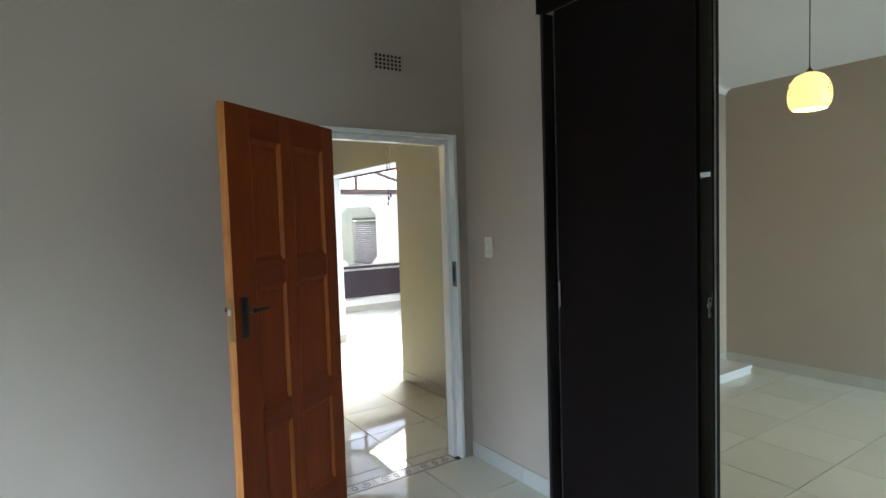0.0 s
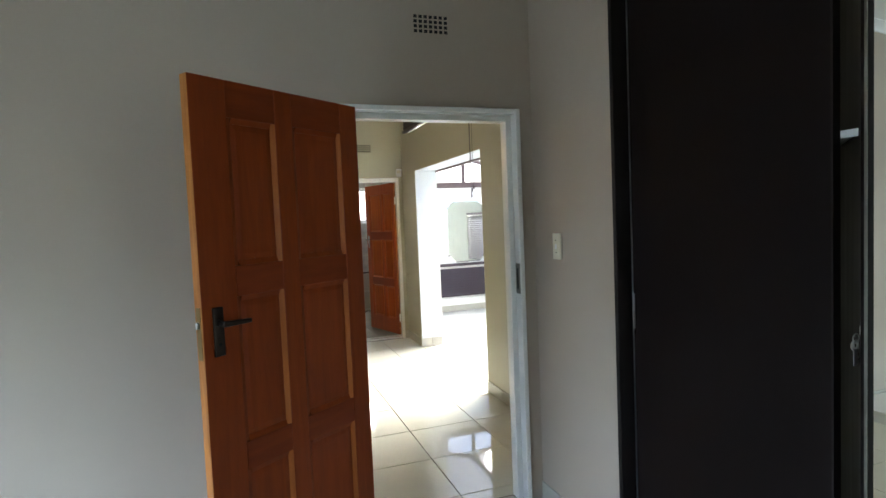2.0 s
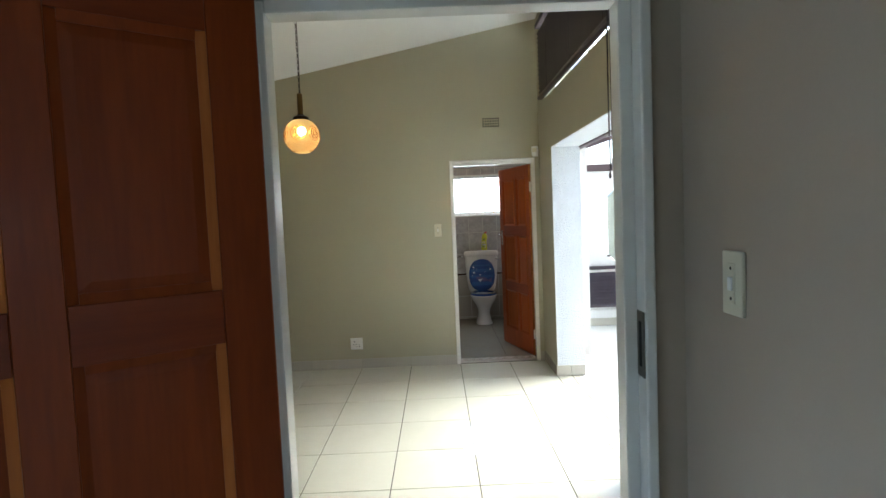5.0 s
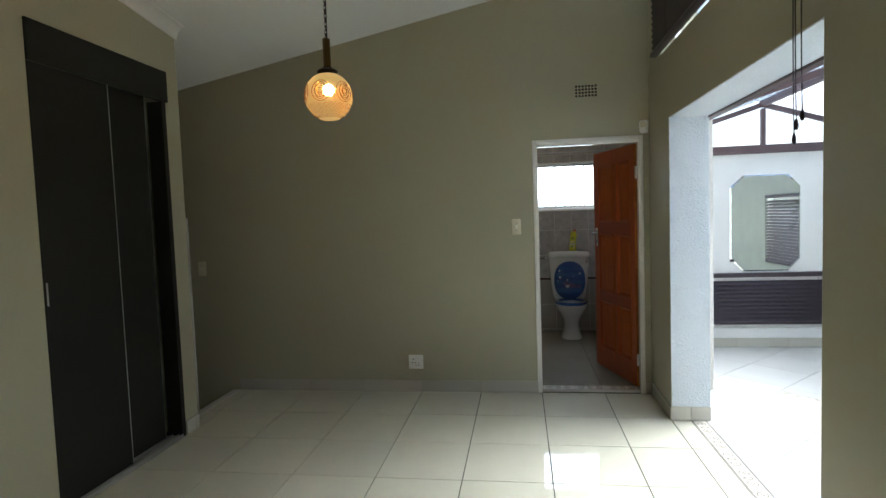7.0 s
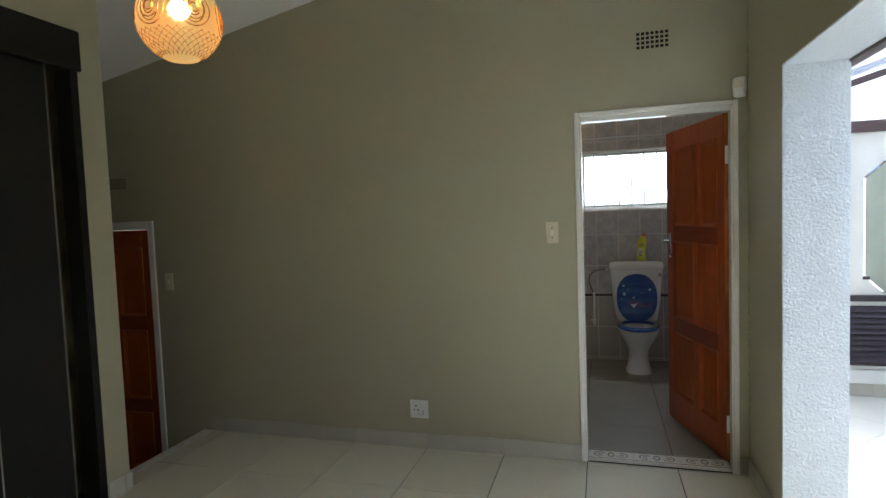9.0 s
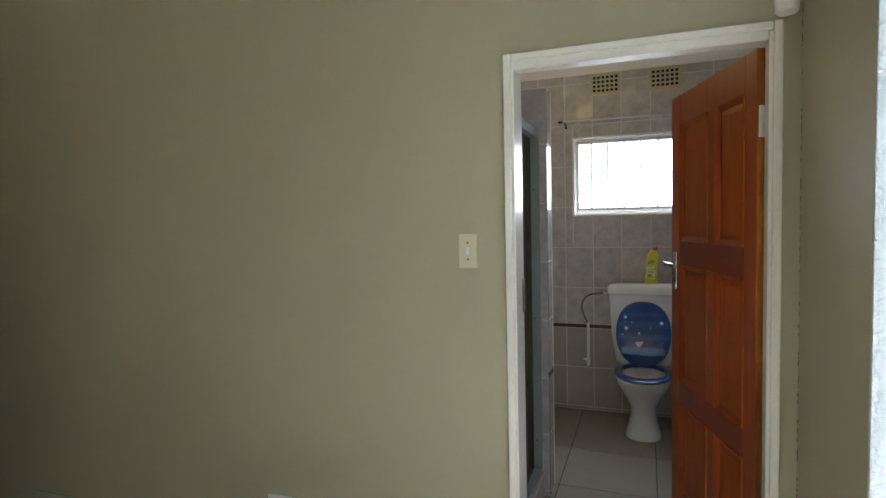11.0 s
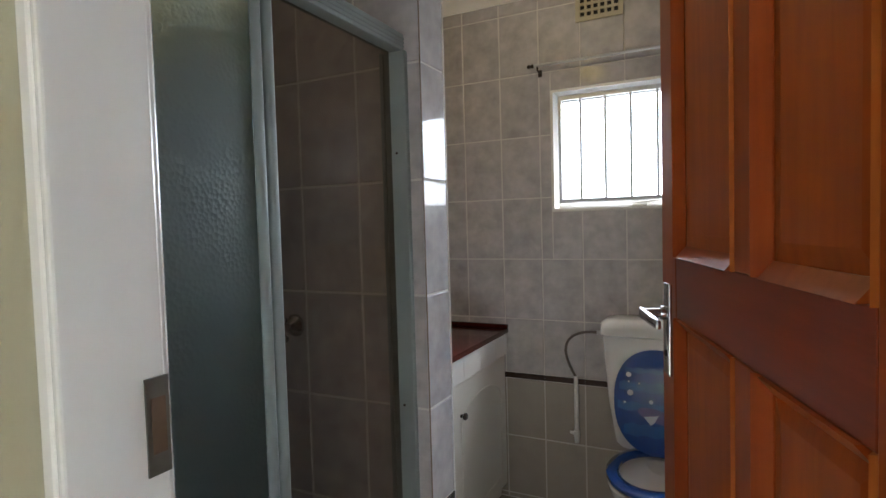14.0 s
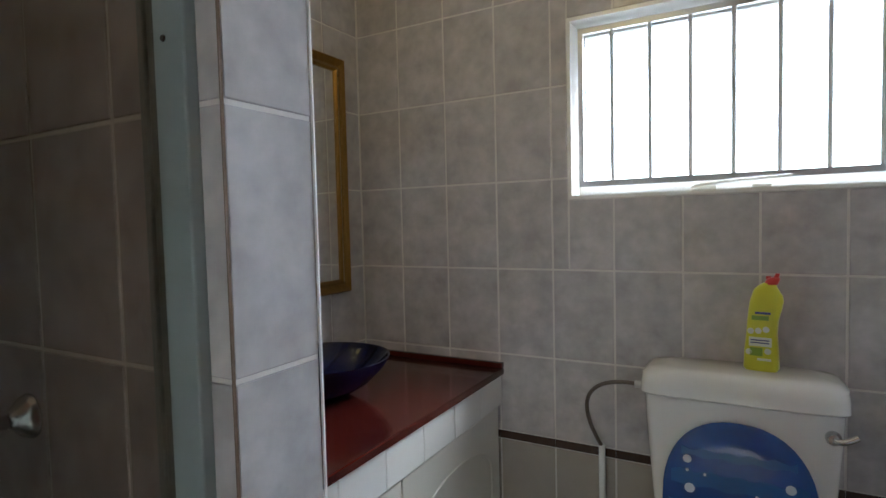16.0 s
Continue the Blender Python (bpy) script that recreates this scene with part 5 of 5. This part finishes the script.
gm = thing("framed_mirror", "mirror in ornate gilt frame above the vanity", "mirror", pose(WX + 0.003, 8.868, 1.628))
bm = bmesh.new()
W, H = 0.335, 0.449
prof = [(0.0, 0.0), (0.0, 0.012), (0.008, 0.02), (0.02, 0.014), (0.03, 0.022), (0.045, 0.026), (0.05, 0.02), (0.052, 0.0)]
loops = []
for d, h in prof:
    q = W - 0.055 + d, H - 0.055 + d
    loops.append([bm.verts.new((h + 0.001, sy * q[0], sz * q[1])) for sy, sz in ((-1, -1), (1, -1), (1, 1), (-1, 1))])
for a, b in zip(loops, loops[1:]):
    for i in range(4):
        bm.faces.new((a[i], a[(i + 1) % 4], b[(i + 1) % 4], b[i]))
part("gilt_frame", bm, M_gold, gm)
bm = bmesh.new()
for i in range(46):
    for sy in (-1, 1):
        torus(bm, (0.021, sy * (W - 0.037), -H + 0.045 + (2 * H - 0.09) * i / 45), 0.0045, 0.0028, "x", 8, 5)
part("beading", bm, M_gold, gm, "gilt bead row", smooth=True)
part("glass", B(0.001, 0.009, -W + 0.05, W - 0.05, -H + 0.05, H - 0.05), M_mirror, gm, "silvered glass")

# shower enclosure
se = thing("shower_enclosure", "grey aluminium shower enclosure with textured glass sliding panels", "shower enclosure", pose(1.42, 0, BF))
bm = bmesh.new()
box(bm, -0.024, 0.024, 7.126, 7.914, 1.885, 1.93, bevel=0.003)
for z in (1.895, 1.905, 1.915):
    box(bm, 0.0235, 0.0265, 7.126, 7.914, z, z + 0.003)
part("top_rail", bm, M_shower, se, "grey ribbed rail")
part("sill_rail", B(-0.024, 0.024, 7.126, 7.914, 0.11, 0.145, bevel=0.003), M_shower, se)
part("kerb", B(-0.055, 0.04, 7.123, 7.92, 0.0, 0.11, bevel=0.004), M_lowtile, se, "tiled shower kerb")
ch = bmesh.new()
box(ch, -0.030, 0.034, 7.897, 7.915, 0.146, 1.884, bevel=0.003)
box(ch, -0.041, -0.030, 7.893, 7.914, 0.146, 1.884, bevel=0.002)
cc = part("wall_channel", ch, M_shower, se, "grey wall channel")
for z in (0.3, 0.95, 1.62):
    bm = bmesh.new()
    lathe(bm, [(0.004, 0), (0.003, 0.002)], 10, "y", (0.004, 7.895, z))
    part("screw", bm, M_bronze, cc)
part("wall_channel", B(-0.018, 0.020, 7.124, 7.15, 0.146, 1.884, bevel=0.003), M_shower, se)
for a, b, x, gl in ((7.15, 7.405, 0.010, G_shower), (7.43, 7.893, -0.012, G_shower2)):
    pnl = part("glass_panel", B(x - 0.002, x + 0.002, a, b, 0.146, 1.884), gl, se, "textured glass" if gl is G_shower else "smoked clear glass")
    pnl.visible_shadow = False
bm = bmesh.new()
tube(bm, [(0.012, 7.400, 0.146), (0.012, 7.400, 1.884)], 0.012, 10)
tube(bm, [(0.006, 7.436, 0.146), (0.006, 7.436, 1.884)], 0.012, 10)
part("meeting_stile", bm, M_shower, se, "rounded pale stile", smooth=True)

tp = thing("shower_taps", "pair of chrome shower taps on the tiles", "shower tap", pose(0, 7.914, 1.17))
for x in (0.86, 1.04):
    bm = bmesh.new()
    lathe(bm, [(0.0, 0.0), (0.034, 0.0), (0.034, 0.004), (0.028, 0.014), (0.016, 0.024), (0.012, 0.03), (0.0, 0.031)], 22, "y", (x, 0, 0))
    tpb = part("tap_body", bm, M_chrome, tp, smooth=True)
    bm = bmesh.new()
    lathe(bm, [(0.0, 0.03), (0.010, 0.031), (0.010, 0.062), (0.014, 0.066), (0.014, 0.078), (0.0, 0.082)], 14, "y", (x, 0, 0))
    for k in range(4):
        q = math.pi / 4 + k * math.pi / 2
        e = Vector((math.cos(q), 0, math.sin(q)))
        tube(bm, [Vector((x, -0.072, 0)) + e * r for r in (0.008, 0.026, 0.038)], 0.0065, 8)
        bmesh.ops.create_uvsphere(bm, u_segments=10, v_segments=6, radius=0.009, matrix=Matrix.Translation(Vector((x, -0.072, 0)) + e * 0.038))
    part("cross_handle", bm, M_chrome, tpb, smooth=True)

# curtain rod
cr = thing("curtain_rod", "thin steel curtain rod with finial above the window", "curtain rod", pose(-0.04, 9.262, 2.212))
bm = bmesh.new()
tube(bm, [(1.425, 0, 0), (2.76, 0, 0)], 0.0075, 10)
part("rod", bm, M_trim, cr, smooth=True)
bm = bmesh.new()
lathe(bm, [(0.0, 1.388), (0.007, 1.392), (0.011, 1.40), (0.006, 1.408), (0.011, 1.416), (0.007, 1.424), (0.0, 1.426)], 14, "x")
part("finial", bm, M_bronze, cr, "dark turned finial", smooth=True)
for x in (1.442, 2.72):
    bm = bmesh.new()
    tube(bm, [(x, 0, -0.004), (x, 0.0, -0.022), (x, 0.046, -0.028)], 0.005, 8)
    box(bm, x - 0.009, x + 0.009, 0.040, 0.047, -0.045, -0.012, bevel=0.001)
    part("bracket", bm, M_bronze, cr, smooth=True)

# bathroom window
w3 = tagged(new("window_3"), "white steel bathroom window with burglar bars", "window", kind="structure")
w3.matrix_world = pose(-0.042, 0, 0.022)
rv = bmesh.new()
slab_with_holes(rv, 1.492, 2.728, 1.487, 2.073, 9.306, 9.47, [(1.5035, 2.7165, 1.4985, 2.0615)], "x")
part("window_reveal", rv, M_frame, w3)
fm = bmesh.new()
slab_with_holes(fm, 1.504, 2.716, 1.499, 2.061, 9.40, 9.43, [(1.53, 2.69, 1.545, 2.03)], "x")
part("window_frame", fm, M_frame, w3)
sf = bmesh.new()
slab_with_holes(sf, 1.516, 2.704, 1.528, 2.048, 9.355, 9.372, [(1.532, 2.688, 1.547, 2.03)], "x")
bfm = part("bar_frame", sf, M_trim, w3, "grey steel bar frame")
M_bar = surface("grey_painted_bars", (0.6, 0.6, 0.58), 0.5, vary=0.1, bump=0.0)
for i in range(10):
    x = 1.624 + 0.1168 * i
    if x < 2.68:
        bm = bmesh.new()
        tube(bm, [(x, 9.3635, 1.546), (x, 9.3635, 2.031)], 0.0068, 8)
        part("burglar_bar", bm, M_bar, bfm)
g = part("pane", B(1.531, 2.689, 9.413, 9.417, 1.546, 2.029), G_pane, w3)
g.visible_shadow = False
bm = bmesh.new()
box(bm, 1.86, 1.93, 9.335, 9.36, 1.4995, 1.512, bevel=0.003)
tube(bm, [(1.87, 9.345, 1.516), (1.98, 9.335, 1.524), (2.12, 9.34, 1.53)], 0.005, 8)
box(bm, 2.02, 2.07, 9.335, 9.36, 1.4995, 1.51, bevel=0.003)
part("window_stay", bm, M_frame, w3, "white painted stay handle", smooth=True)

# ---- steps beside the wardrobe ----
sp = tagged(new("steps"), "tiled steps going down beside the wardrobe", "steps", kind="structure")
part("nosing", B(-1.225, -1.152, 6.135, 6.998, -0.03, 0.0, bevel=0.004), M_ceramic, sp, "white tiled nosing")
part("riser", B(-1.25, -1.20, 6.132, 6.998, -0.75, -0.031), M_tile, sp)
for k, (x0, x1, z) in enumerate(((-1.42, -1.25, -0.19), (-1.56, -1.42, -0.38))):
    part("tread", B(x0, x1, 6.132, 6.998, z - 0.4, z, bevel=0.003), M_tile, sp)
structure("floor_lower_landing", B(-3.4, -1.56, 6.132, 6.998, -0.75, -0.57), M_tile, "cream tiled lower landing")

# ---- floors, skirtings and wall tiles, piece by piece ----
structure("floor_living", B(-1.20, 2.665, 2.743, 7.115, -0.2, -0.007), M_grout, "cream polished porcelain tiles with dark joints")
structure("floor_bedroom", B(-3.2, 5.36, -3.4, 2.742, -0.2, -0.007), M_grout, "cream polished porcelain tiles with dark joints")
structure("floor_wardrobe", B(-3.4, -1.201, 2.79, 6.03, -0.2, -0.007), M_grout, "cream tiled floor under the wardrobe")
structure("floor_bathroom", B(WX, 2.792, 7.116, 9.311, -0.2, BF - 0.007), M_grout, "beige floor tiles with dark joints")
structure("floor_sunroom", B(2.666, 5.088, 3.121, 8.599, -0.2, -0.007), M_grout, "white diagonal porcelain tiles")
SHEETS = {o.name: o for o in scene.objects if o.get("kind") == "structure"}
TILES = {}


def tile_mesh(name, w, h, t, material, bevel=0.0012):
    key = (name, round(w, 4), round(h, 4), round(t, 4), material.name)
    if key not in TILES:
        a, b = w / 2, h / 2
        c, d = a - bevel, b - bevel
        vs = [(sx * a, sy * b, 0) for sx, sy in ((-1, -1), (1, -1), (1, 1), (-1, 1))]
        vs += [(sx * a, sy * b, t - bevel) for sx, sy in ((-1, -1), (1, -1), (1, 1), (-1, 1))]
        vs += [(sx * c, sy * d, t) for sx, sy in ((-1, -1), (1, -1), (1, 1), (-1, 1))]
        fs = [(3, 2, 1, 0), (8, 9, 10, 11)]
        for k in (0, 4):
            for i in range(4):
                fs.append((k + i, k + (i + 1) % 4, k + 4 + (i + 1) % 4, k + 4 + i))
        me = bpy.data.meshes.new(name)
        me.from_pydata(vs, [], fs)
        me.materials.append(material)
        TILES[key] = me
    return TILES[key]


def cut(rect, holes):
    """The pieces of a rectangle (a, b, c, d) that lie outside the holes."""
    todo = [rect]
    for h in holes:
        nxt = []
        for a, b, c, d in todo:
            if h[0] >= b or h[1] <= a or h[2] >= d or h[3] <= c:
                nxt.append((a, b, c, d))
                continue
            if h[0] > a:
                nxt.append((a, h[0], c, d))
            if h[1] < b:
                nxt.append((h[1], b, c, d))
            lo, hi = max(a, h[0]), min(b, h[1])
            if h[2] > c:
                nxt.append((lo, hi, c, h[2]))
            if h[3] < d:
                nxt.append((lo, hi, h[3], d))
        todo = nxt
    return [r for r in todo if r[1] - r[0] > 0.012 and r[3] - r[2] > 0.012]


def lay(parent, name, rects, place, t, material, joint=0.0055, jitter=0.0004):
    """Lays tiles on rectangles of a plane; place turns the plane's (u, v) into a pose."""
    rng = random.Random(11)
    for a, b, c, d in rects:
        ob = new(name, tile_mesh(name, b - a - joint, d - c - joint, t, material))
        ob.parent = parent
        ob.matrix_local = place((a + b) / 2, (c + d) / 2) @ pose(0, 0, rng.uniform(-jitter, jitter), rng.uniform(-0.03, 0.03), rng.uniform(-0.03, 0.03), 0)


def grid(u0, u1, v0, v1, uo, vo, du, dv, holes=()):
    us = [u0] + [uo + du * i for i in range(-40, 60) if u0 + 0.012 < uo + du * i < u1 - 0.012] + [u1]
    vs = [v0] + [vo + dv * i for i in range(-40, 60) if v0 + 0.012 < vo + dv * i < v1 - 0.012] + [v1]
    out = []
    for i in range(len(us) - 1):
        for k in range(len(vs) - 1):
            out += cut((us[i], us[i + 1], vs[k], vs[k + 1]), holes)
    return out


def on_floor(z):
    return lambda u, v: pose(u, v, z - 0.0075)


def facing_south(y):
    return lambda u, v: pose(u, y, v, 90, 0, 0)


def facing_north(y):
    return lambda u, v: pose(u, y, v, 90, 0, 180)


def facing_east(x):
    return lambda u, v: pose(x, u, v, 90, 0, 90)


def facing_west(x):
    return lambda u, v: pose(x, u, v, 90, 0, -90)


P = 0.5075
lay(SHEETS["floor_living"], "tile", grid(-1.15, 2.41, 2.80, 7.0, 1.022, 5.443, P, P, [(-1.2, -1.02, 2.7, 6.13)]), on_floor(0), 0.0075, M_tile)
lay(SHEETS["floor_living"], "tile", grid(2.41, 2.541, 4.475, 6.43, 1.022, 5.443, P, P), on_floor(0), 0.0075, M_tile)
lay(SHEETS["floor_bedroom"], "tile", grid(-3.2, 5.36, -3.4, 2.694, 3.07, 1.235, P, P, [(1.93, 2.05, 1.80, 2.75)]), on_floor(0), 0.0075, M_tile)
lay(SHEETS["floor_bedroom"], "tile", grid(2.05, 5.36, 2.694, 2.741, 3.07, 1.235, P, P), on_floor(0), 0.0075, M_tile)
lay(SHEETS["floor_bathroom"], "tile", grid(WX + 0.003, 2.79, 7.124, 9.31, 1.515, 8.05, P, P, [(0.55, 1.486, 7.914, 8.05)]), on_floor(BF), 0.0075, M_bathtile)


def clip_poly(poly, x0, x1, y0, y1):
    for axis, lim, keep in ((0, x0, 1), (0, x1, -1), (1, y0, 1), (1, y1, -1)):
        out = []
        for i, p in enumerate(poly):
            q = poly[(i + 1) % len(poly)]
            pin, qin = (p[axis] - lim) * keep >= 0, (q[axis] - lim) * keep >= 0
            if pin:
                out.append(p)
            if pin != qin:
                s = (lim - p[axis]) / (q[axis] - p[axis])
                out.append((p[0] + (q[0] - p[0]) * s, p[1] + (q[1] - p[1]) * s))
        poly = out
        if len(poly) < 3:
            return []
    return poly


# sunroom: tiles laid on the diagonal round a medallion
MC, MH, SX = (3.445, 6.492), 0.60, 2.645
D = P * math.sqrt(2)
for i in range(-12, 14):
    for k in range(-12, 14):
        s0, d0 = 8.55 + i * D, -2.97 + k * D
        q = [((s + d) / 2, (s - d) / 2) for s, d in ((s0 + 0.003, d0 + 0.003), (s0 + 0.003, d0 + D - 0.003), (s0 + D - 0.003, d0 + D - 0.003), (s0 + D - 0.003, d0 + 0.003))]
        if not (clip_poly(q, SX, 5.085, 3.125, 8.565)):
            continue
        # keep the medallion's diamond clear, in the turned frame
        a0, a1 = MC[0] + MC[1] - MH, MC[0] + MC[1] + MH
        b0, b1 = MC[0] - MC[1] - MH, MC[0] - MC[1] + MH
        for r in cut((s0 + 0.002, s0 + D - 0.002, d0 + 0.002, d0 + D - 0.002), [(a0 - 0.002, a1 + 0.002, b0 - 0.002, b1 + 0.002)]):
            q = [((s + d) / 2, (s - d) / 2) for s, d in ((r[0], r[2]), (r[1], r[2]), (r[1], r[3]), (r[0], r[3]))]
            q = clip_poly(q, SX, 5.085, 3.125, 8.565)
            if len(q) < 3:
                continue
            area = sum(q[j][0] * q[(j + 1) % len(q)][1] - q[(j + 1) % len(q)][0] * q[j][1] for j in range(len(q)))
            if area < 0:
                q = q[::-1]
            bm = bmesh.new()
            prism(bm, q, -0.0075, 0.0, 0.001)
            part("tile", bm, M_suntile, SHEETS["floor_sunroom"])

md = tagged(new("floor_medallion"), "cream tile medallion with scrolled border", "floor medallion", kind="structure")
bm = bmesh.new()
prism(bm, [(MC[0] - MH, MC[1]), (MC[0], MC[1] - MH), (MC[0] + MH, MC[1]), (MC[0], MC[1] + MH)], -0.0075, -0.001, 0.001)
part("medallion_border", bm, M_stripbase, md)
bm = bmesh.new()
I = MH - 0.105
prism(bm, [(MC[0] - I, MC[1]), (MC[0], MC[1] - I), (MC[0] + I, MC[1]), (MC[0], MC[1] + I)], -0.001, 0.0, 0.0004)
part("medallion_field", bm, M_medal, md)
bm = bmesh.new()
flat_ring(bm, MC[0], MC[1], 0.255, 0.262, 0.0001, 0.0008, segs=48)
flat_ring(bm, MC[0], MC[1], 0.175, 0.181, 0.0001, 0.0008, segs=48)
for i in range(22):
    a = 2 * math.pi * i / 22
    cx, cy = MC[0] + 0.218 * math.cos(a), MC[1] + 0.218 * math.sin(a)
    flat_ring(bm, cx, cy, 0.017, 0.024, 0.0001, 0.0008, a, a + 4.6, 10)
for e in range(4):
    p = [(MC[0] - MH, MC[1]), (MC[0], MC[1] + MH), (MC[0] + MH, MC[1]), (MC[0], MC[1] - MH)]
    a, b = Vector(p[e]), Vector(p[(e + 1) % 4])
    nrm = (Vector(MC) - (a + b) / 2).normalized()
    for i in range(12):
        c = a.lerp(b, (i + 0.5) / 12) + nrm * 0.038
        flat_ring(bm, c.x, c.y, 0.015, 0.022, -0.0008, 0.0006, i * 2.1 + e, i * 2.1 + e + 4.4, 10)
part("scrolls", bm, M_motif2, md, "grey-brown scroll pattern")


def scroll_strip(name, label, m, length, width):
    """A patterned border tile strip along local x, its face at z = 0."""
    s = tagged(new(name), label, "border tile", kind="structure")
    s.matrix_world = m
    n = max(1, round(length / 0.25))
    w = length / n
    for i in range(n):
        part("tile", B(i * w + 0.001, (i + 1) * w - 0.001, 0.001, width - 0.001, -0.02, 0.0, bevel=0.0006), M_stripbase, s)
        bm = bmesh.new()
        cx, cy = (i + 0.5) * w, width / 2
        box(bm, i * w + 0.001, (i + 1) * w - 0.001, 0.003, 0.011, -0.001, 0.0007)
        box(bm, i * w + 0.001, (i + 1) * w - 0.001, width - 0.011, width - 0.003, -0.001, 0.0007)
        flat_ring(bm, cx - w * 0.25, cy, width * 0.22, width * 0.29, -0.001, 0.0007, 0.4, 5.2, 14)
        flat_ring(bm, cx + w * 0.25, cy, width * 0.22, width * 0.29, -0.001, 0.0007, 3.5, 8.4, 14)
        flat_ring(bm, cx - w * 0.25, cy, width * 0.05, width * 0.11, -0.001, 0.0007, segs=10)
        flat_ring(bm, cx + w * 0.25, cy, width * 0.05, width * 0.11, -0.001, 0.0007, segs=10)
        flat_ring(bm, cx, cy, width * 0.10, width * 0.17, -0.001, 0.0007, segs=8, sy=1.7)
        part("scroll", bm, M_motif, s)


scroll_strip("threshold_opening", "scroll-patterned border tiles across the wide opening", pose(2.643, 4.485, 0.0, 0, 0, 90), 1.935, 0.102)
scroll_strip("threshold_bedroom", "scroll-patterned border tiles in the bedroom doorway", pose(0.96, 2.695, 0.0), 0.836, 0.104)
scroll_strip("threshold_bathroom", "scroll-patterned border tiles in the bathroom doorway", pose(1.536, 7.002, 0.025), 0.783, 0.121)

# cracked paint down the corner beside the bathroom door
crack = tagged(new("paint_crack"), "cracked khaki paint line down the wall corner", "wall crack", kind="structure")
bm = bmesh.new()
rng = random.Random(21)
z = 0.35
while z < 2.55:
    h = rng.uniform(0.003, 0.018)
    w = rng.uniform(0.0002, 0.0012) * (1.0 if z < 1.25 else 0.3)
    if rng.random() < 0.62:
        box(bm, 2.4085 - w, 2.4098, 6.9978 - w, 6.9998, z, z + h)
    z += h + rng.uniform(0.0, 0.014)
part("crack_line", bm, M_edgeline, crack)

# skirtings
S = 0.1


def skirting(name, u0, u1, place, offset=0.0, z=0.0):
    b = tagged(new(name), "cream tiled skirting with pale joints", "skirting", kind="structure")
    lay(b, "skirting_tile", [(p[0], p[1], z + 0.001, z + S) for p in grid(u0, u1, 0, 1, offset, 5, P, 5)], place, 0.009, M_skirt, 0.002)


skirting("baseboard", -1.15, 1.494, facing_south(7.0), 1.022)
skirting("baseboard", 2.351, 2.405, facing_south(7.0), 1.219)
skirting("baseboard", 2.80, 4.475, facing_west(2.41), 4.2)
skirting("baseboard", 6.421, 6.99, facing_west(2.41), 6.9)
skirting("baseboard", 2.401, 2.672, facing_south(6.424), 0)
skirting("baseboard", 2.411, 2.672, facing_north(4.481), 0)
skirting("baseboard", 2.87, 4.89, facing_east(-1.02), 4.5)
skirting("baseboard", 5.982, 6.139, facing_east(-1.02), 0)
skirting("baseboard", -1.15, -1.011, facing_north(6.13), 0)
skirting("baseboard", -3.19, 0.90, facing_south(2.695), 0.5)
skirting("baseboard", 1.848, 2.692, facing_west(1.93), 2.2)
skirting("baseboard", -3.39, 2.892, facing_west(5.36), 0.2)
skirting("baseboard", 2.06, 5.35, facing_south(2.90), 0.2)
skirting("baseboard", 2.70, 5.08, facing_south(8.568), 0.07)
pl = thing("floor_slab", "white marble slab lying in the bedroom corner", "marble slab", pose(4.95, 2.66, 0))
bm = bmesh.new()
box(bm, -0.42, 0.13, -0.15, 0.22, 0.0, 0.055)
box(bm, -0.43, 0.14, -0.16, 0.22, 0.0555, 0.085, bevel=0.006)
part("slab", bm, M_ceramic, pl)

# bathroom wall tiles, 200 x 300 mm
TW, TH, T0 = 0.2025, 0.305, 0.054
WIN = (1.4495, 2.6865, 1.5085, 2.0955)


def tiled_wall(parent, u0, u1, uo, place, holes=(), band=True, top=BC - 0.005):
    lay(parent, "wall_tile", grid(u0, u1, BF, 0.660, uo, T0, TW, TH, holes), place, 0.0024, M_lowtile if band else M_walltile, 0.0065)
    if band:
        lay(parent, "border_tile", grid(u0, u1, 0.661, 0.689, uo, 5, TW, 5, holes), place, 0.004, M_border, 0.001)
    lay(parent, "wall_tile", grid(u0, u1, 0.690 if band else 0.661, top, uo, T0, TW, TH, holes), place, 0.0024, M_walltile, 0.0065)


tiled_wall(SHEETS["wall_bathroom_north"], WX + 0.003, 2.79, 0.583, facing_south(9.312), [WIN])
tiled_wall(SHEETS["wall_bathroom_west"], 7.125, 7.912, 0.0, facing_east(WX), band=False)
tiled_wall(SHEETS["wall_bathroom_west"], 8.053, 9.308, 9.308, facing_east(WX))
lay(SHEETS["wall_bathroom_west"], "wall_tile", grid(7.913, 8.051, PT + 0.002, BC - 0.005, 9.308, T0, TW, TH, ()), facing_east(WX), 0.0024, M_walltile, 0.0065)
tiled_wall(SHEETS["wall_shower_partition"], WX + 0.003, 1.491, 1.287, facing_south(7.916), band=False, top=PT)
tiled_wall(SHEETS["wall_shower_partition"], WX + 0.003, 1.491, 1.287, facing_north(8.048), top=PT)
tiled_wall(SHEETS["wall_shower_partition"], 7.913, 8.051, 7.9, facing_east(1.488), top=PT)
tiled_wall(SHEETS["wall_bathroom_east"], 7.125, 9.308, 9.308, facing_west(2.792))
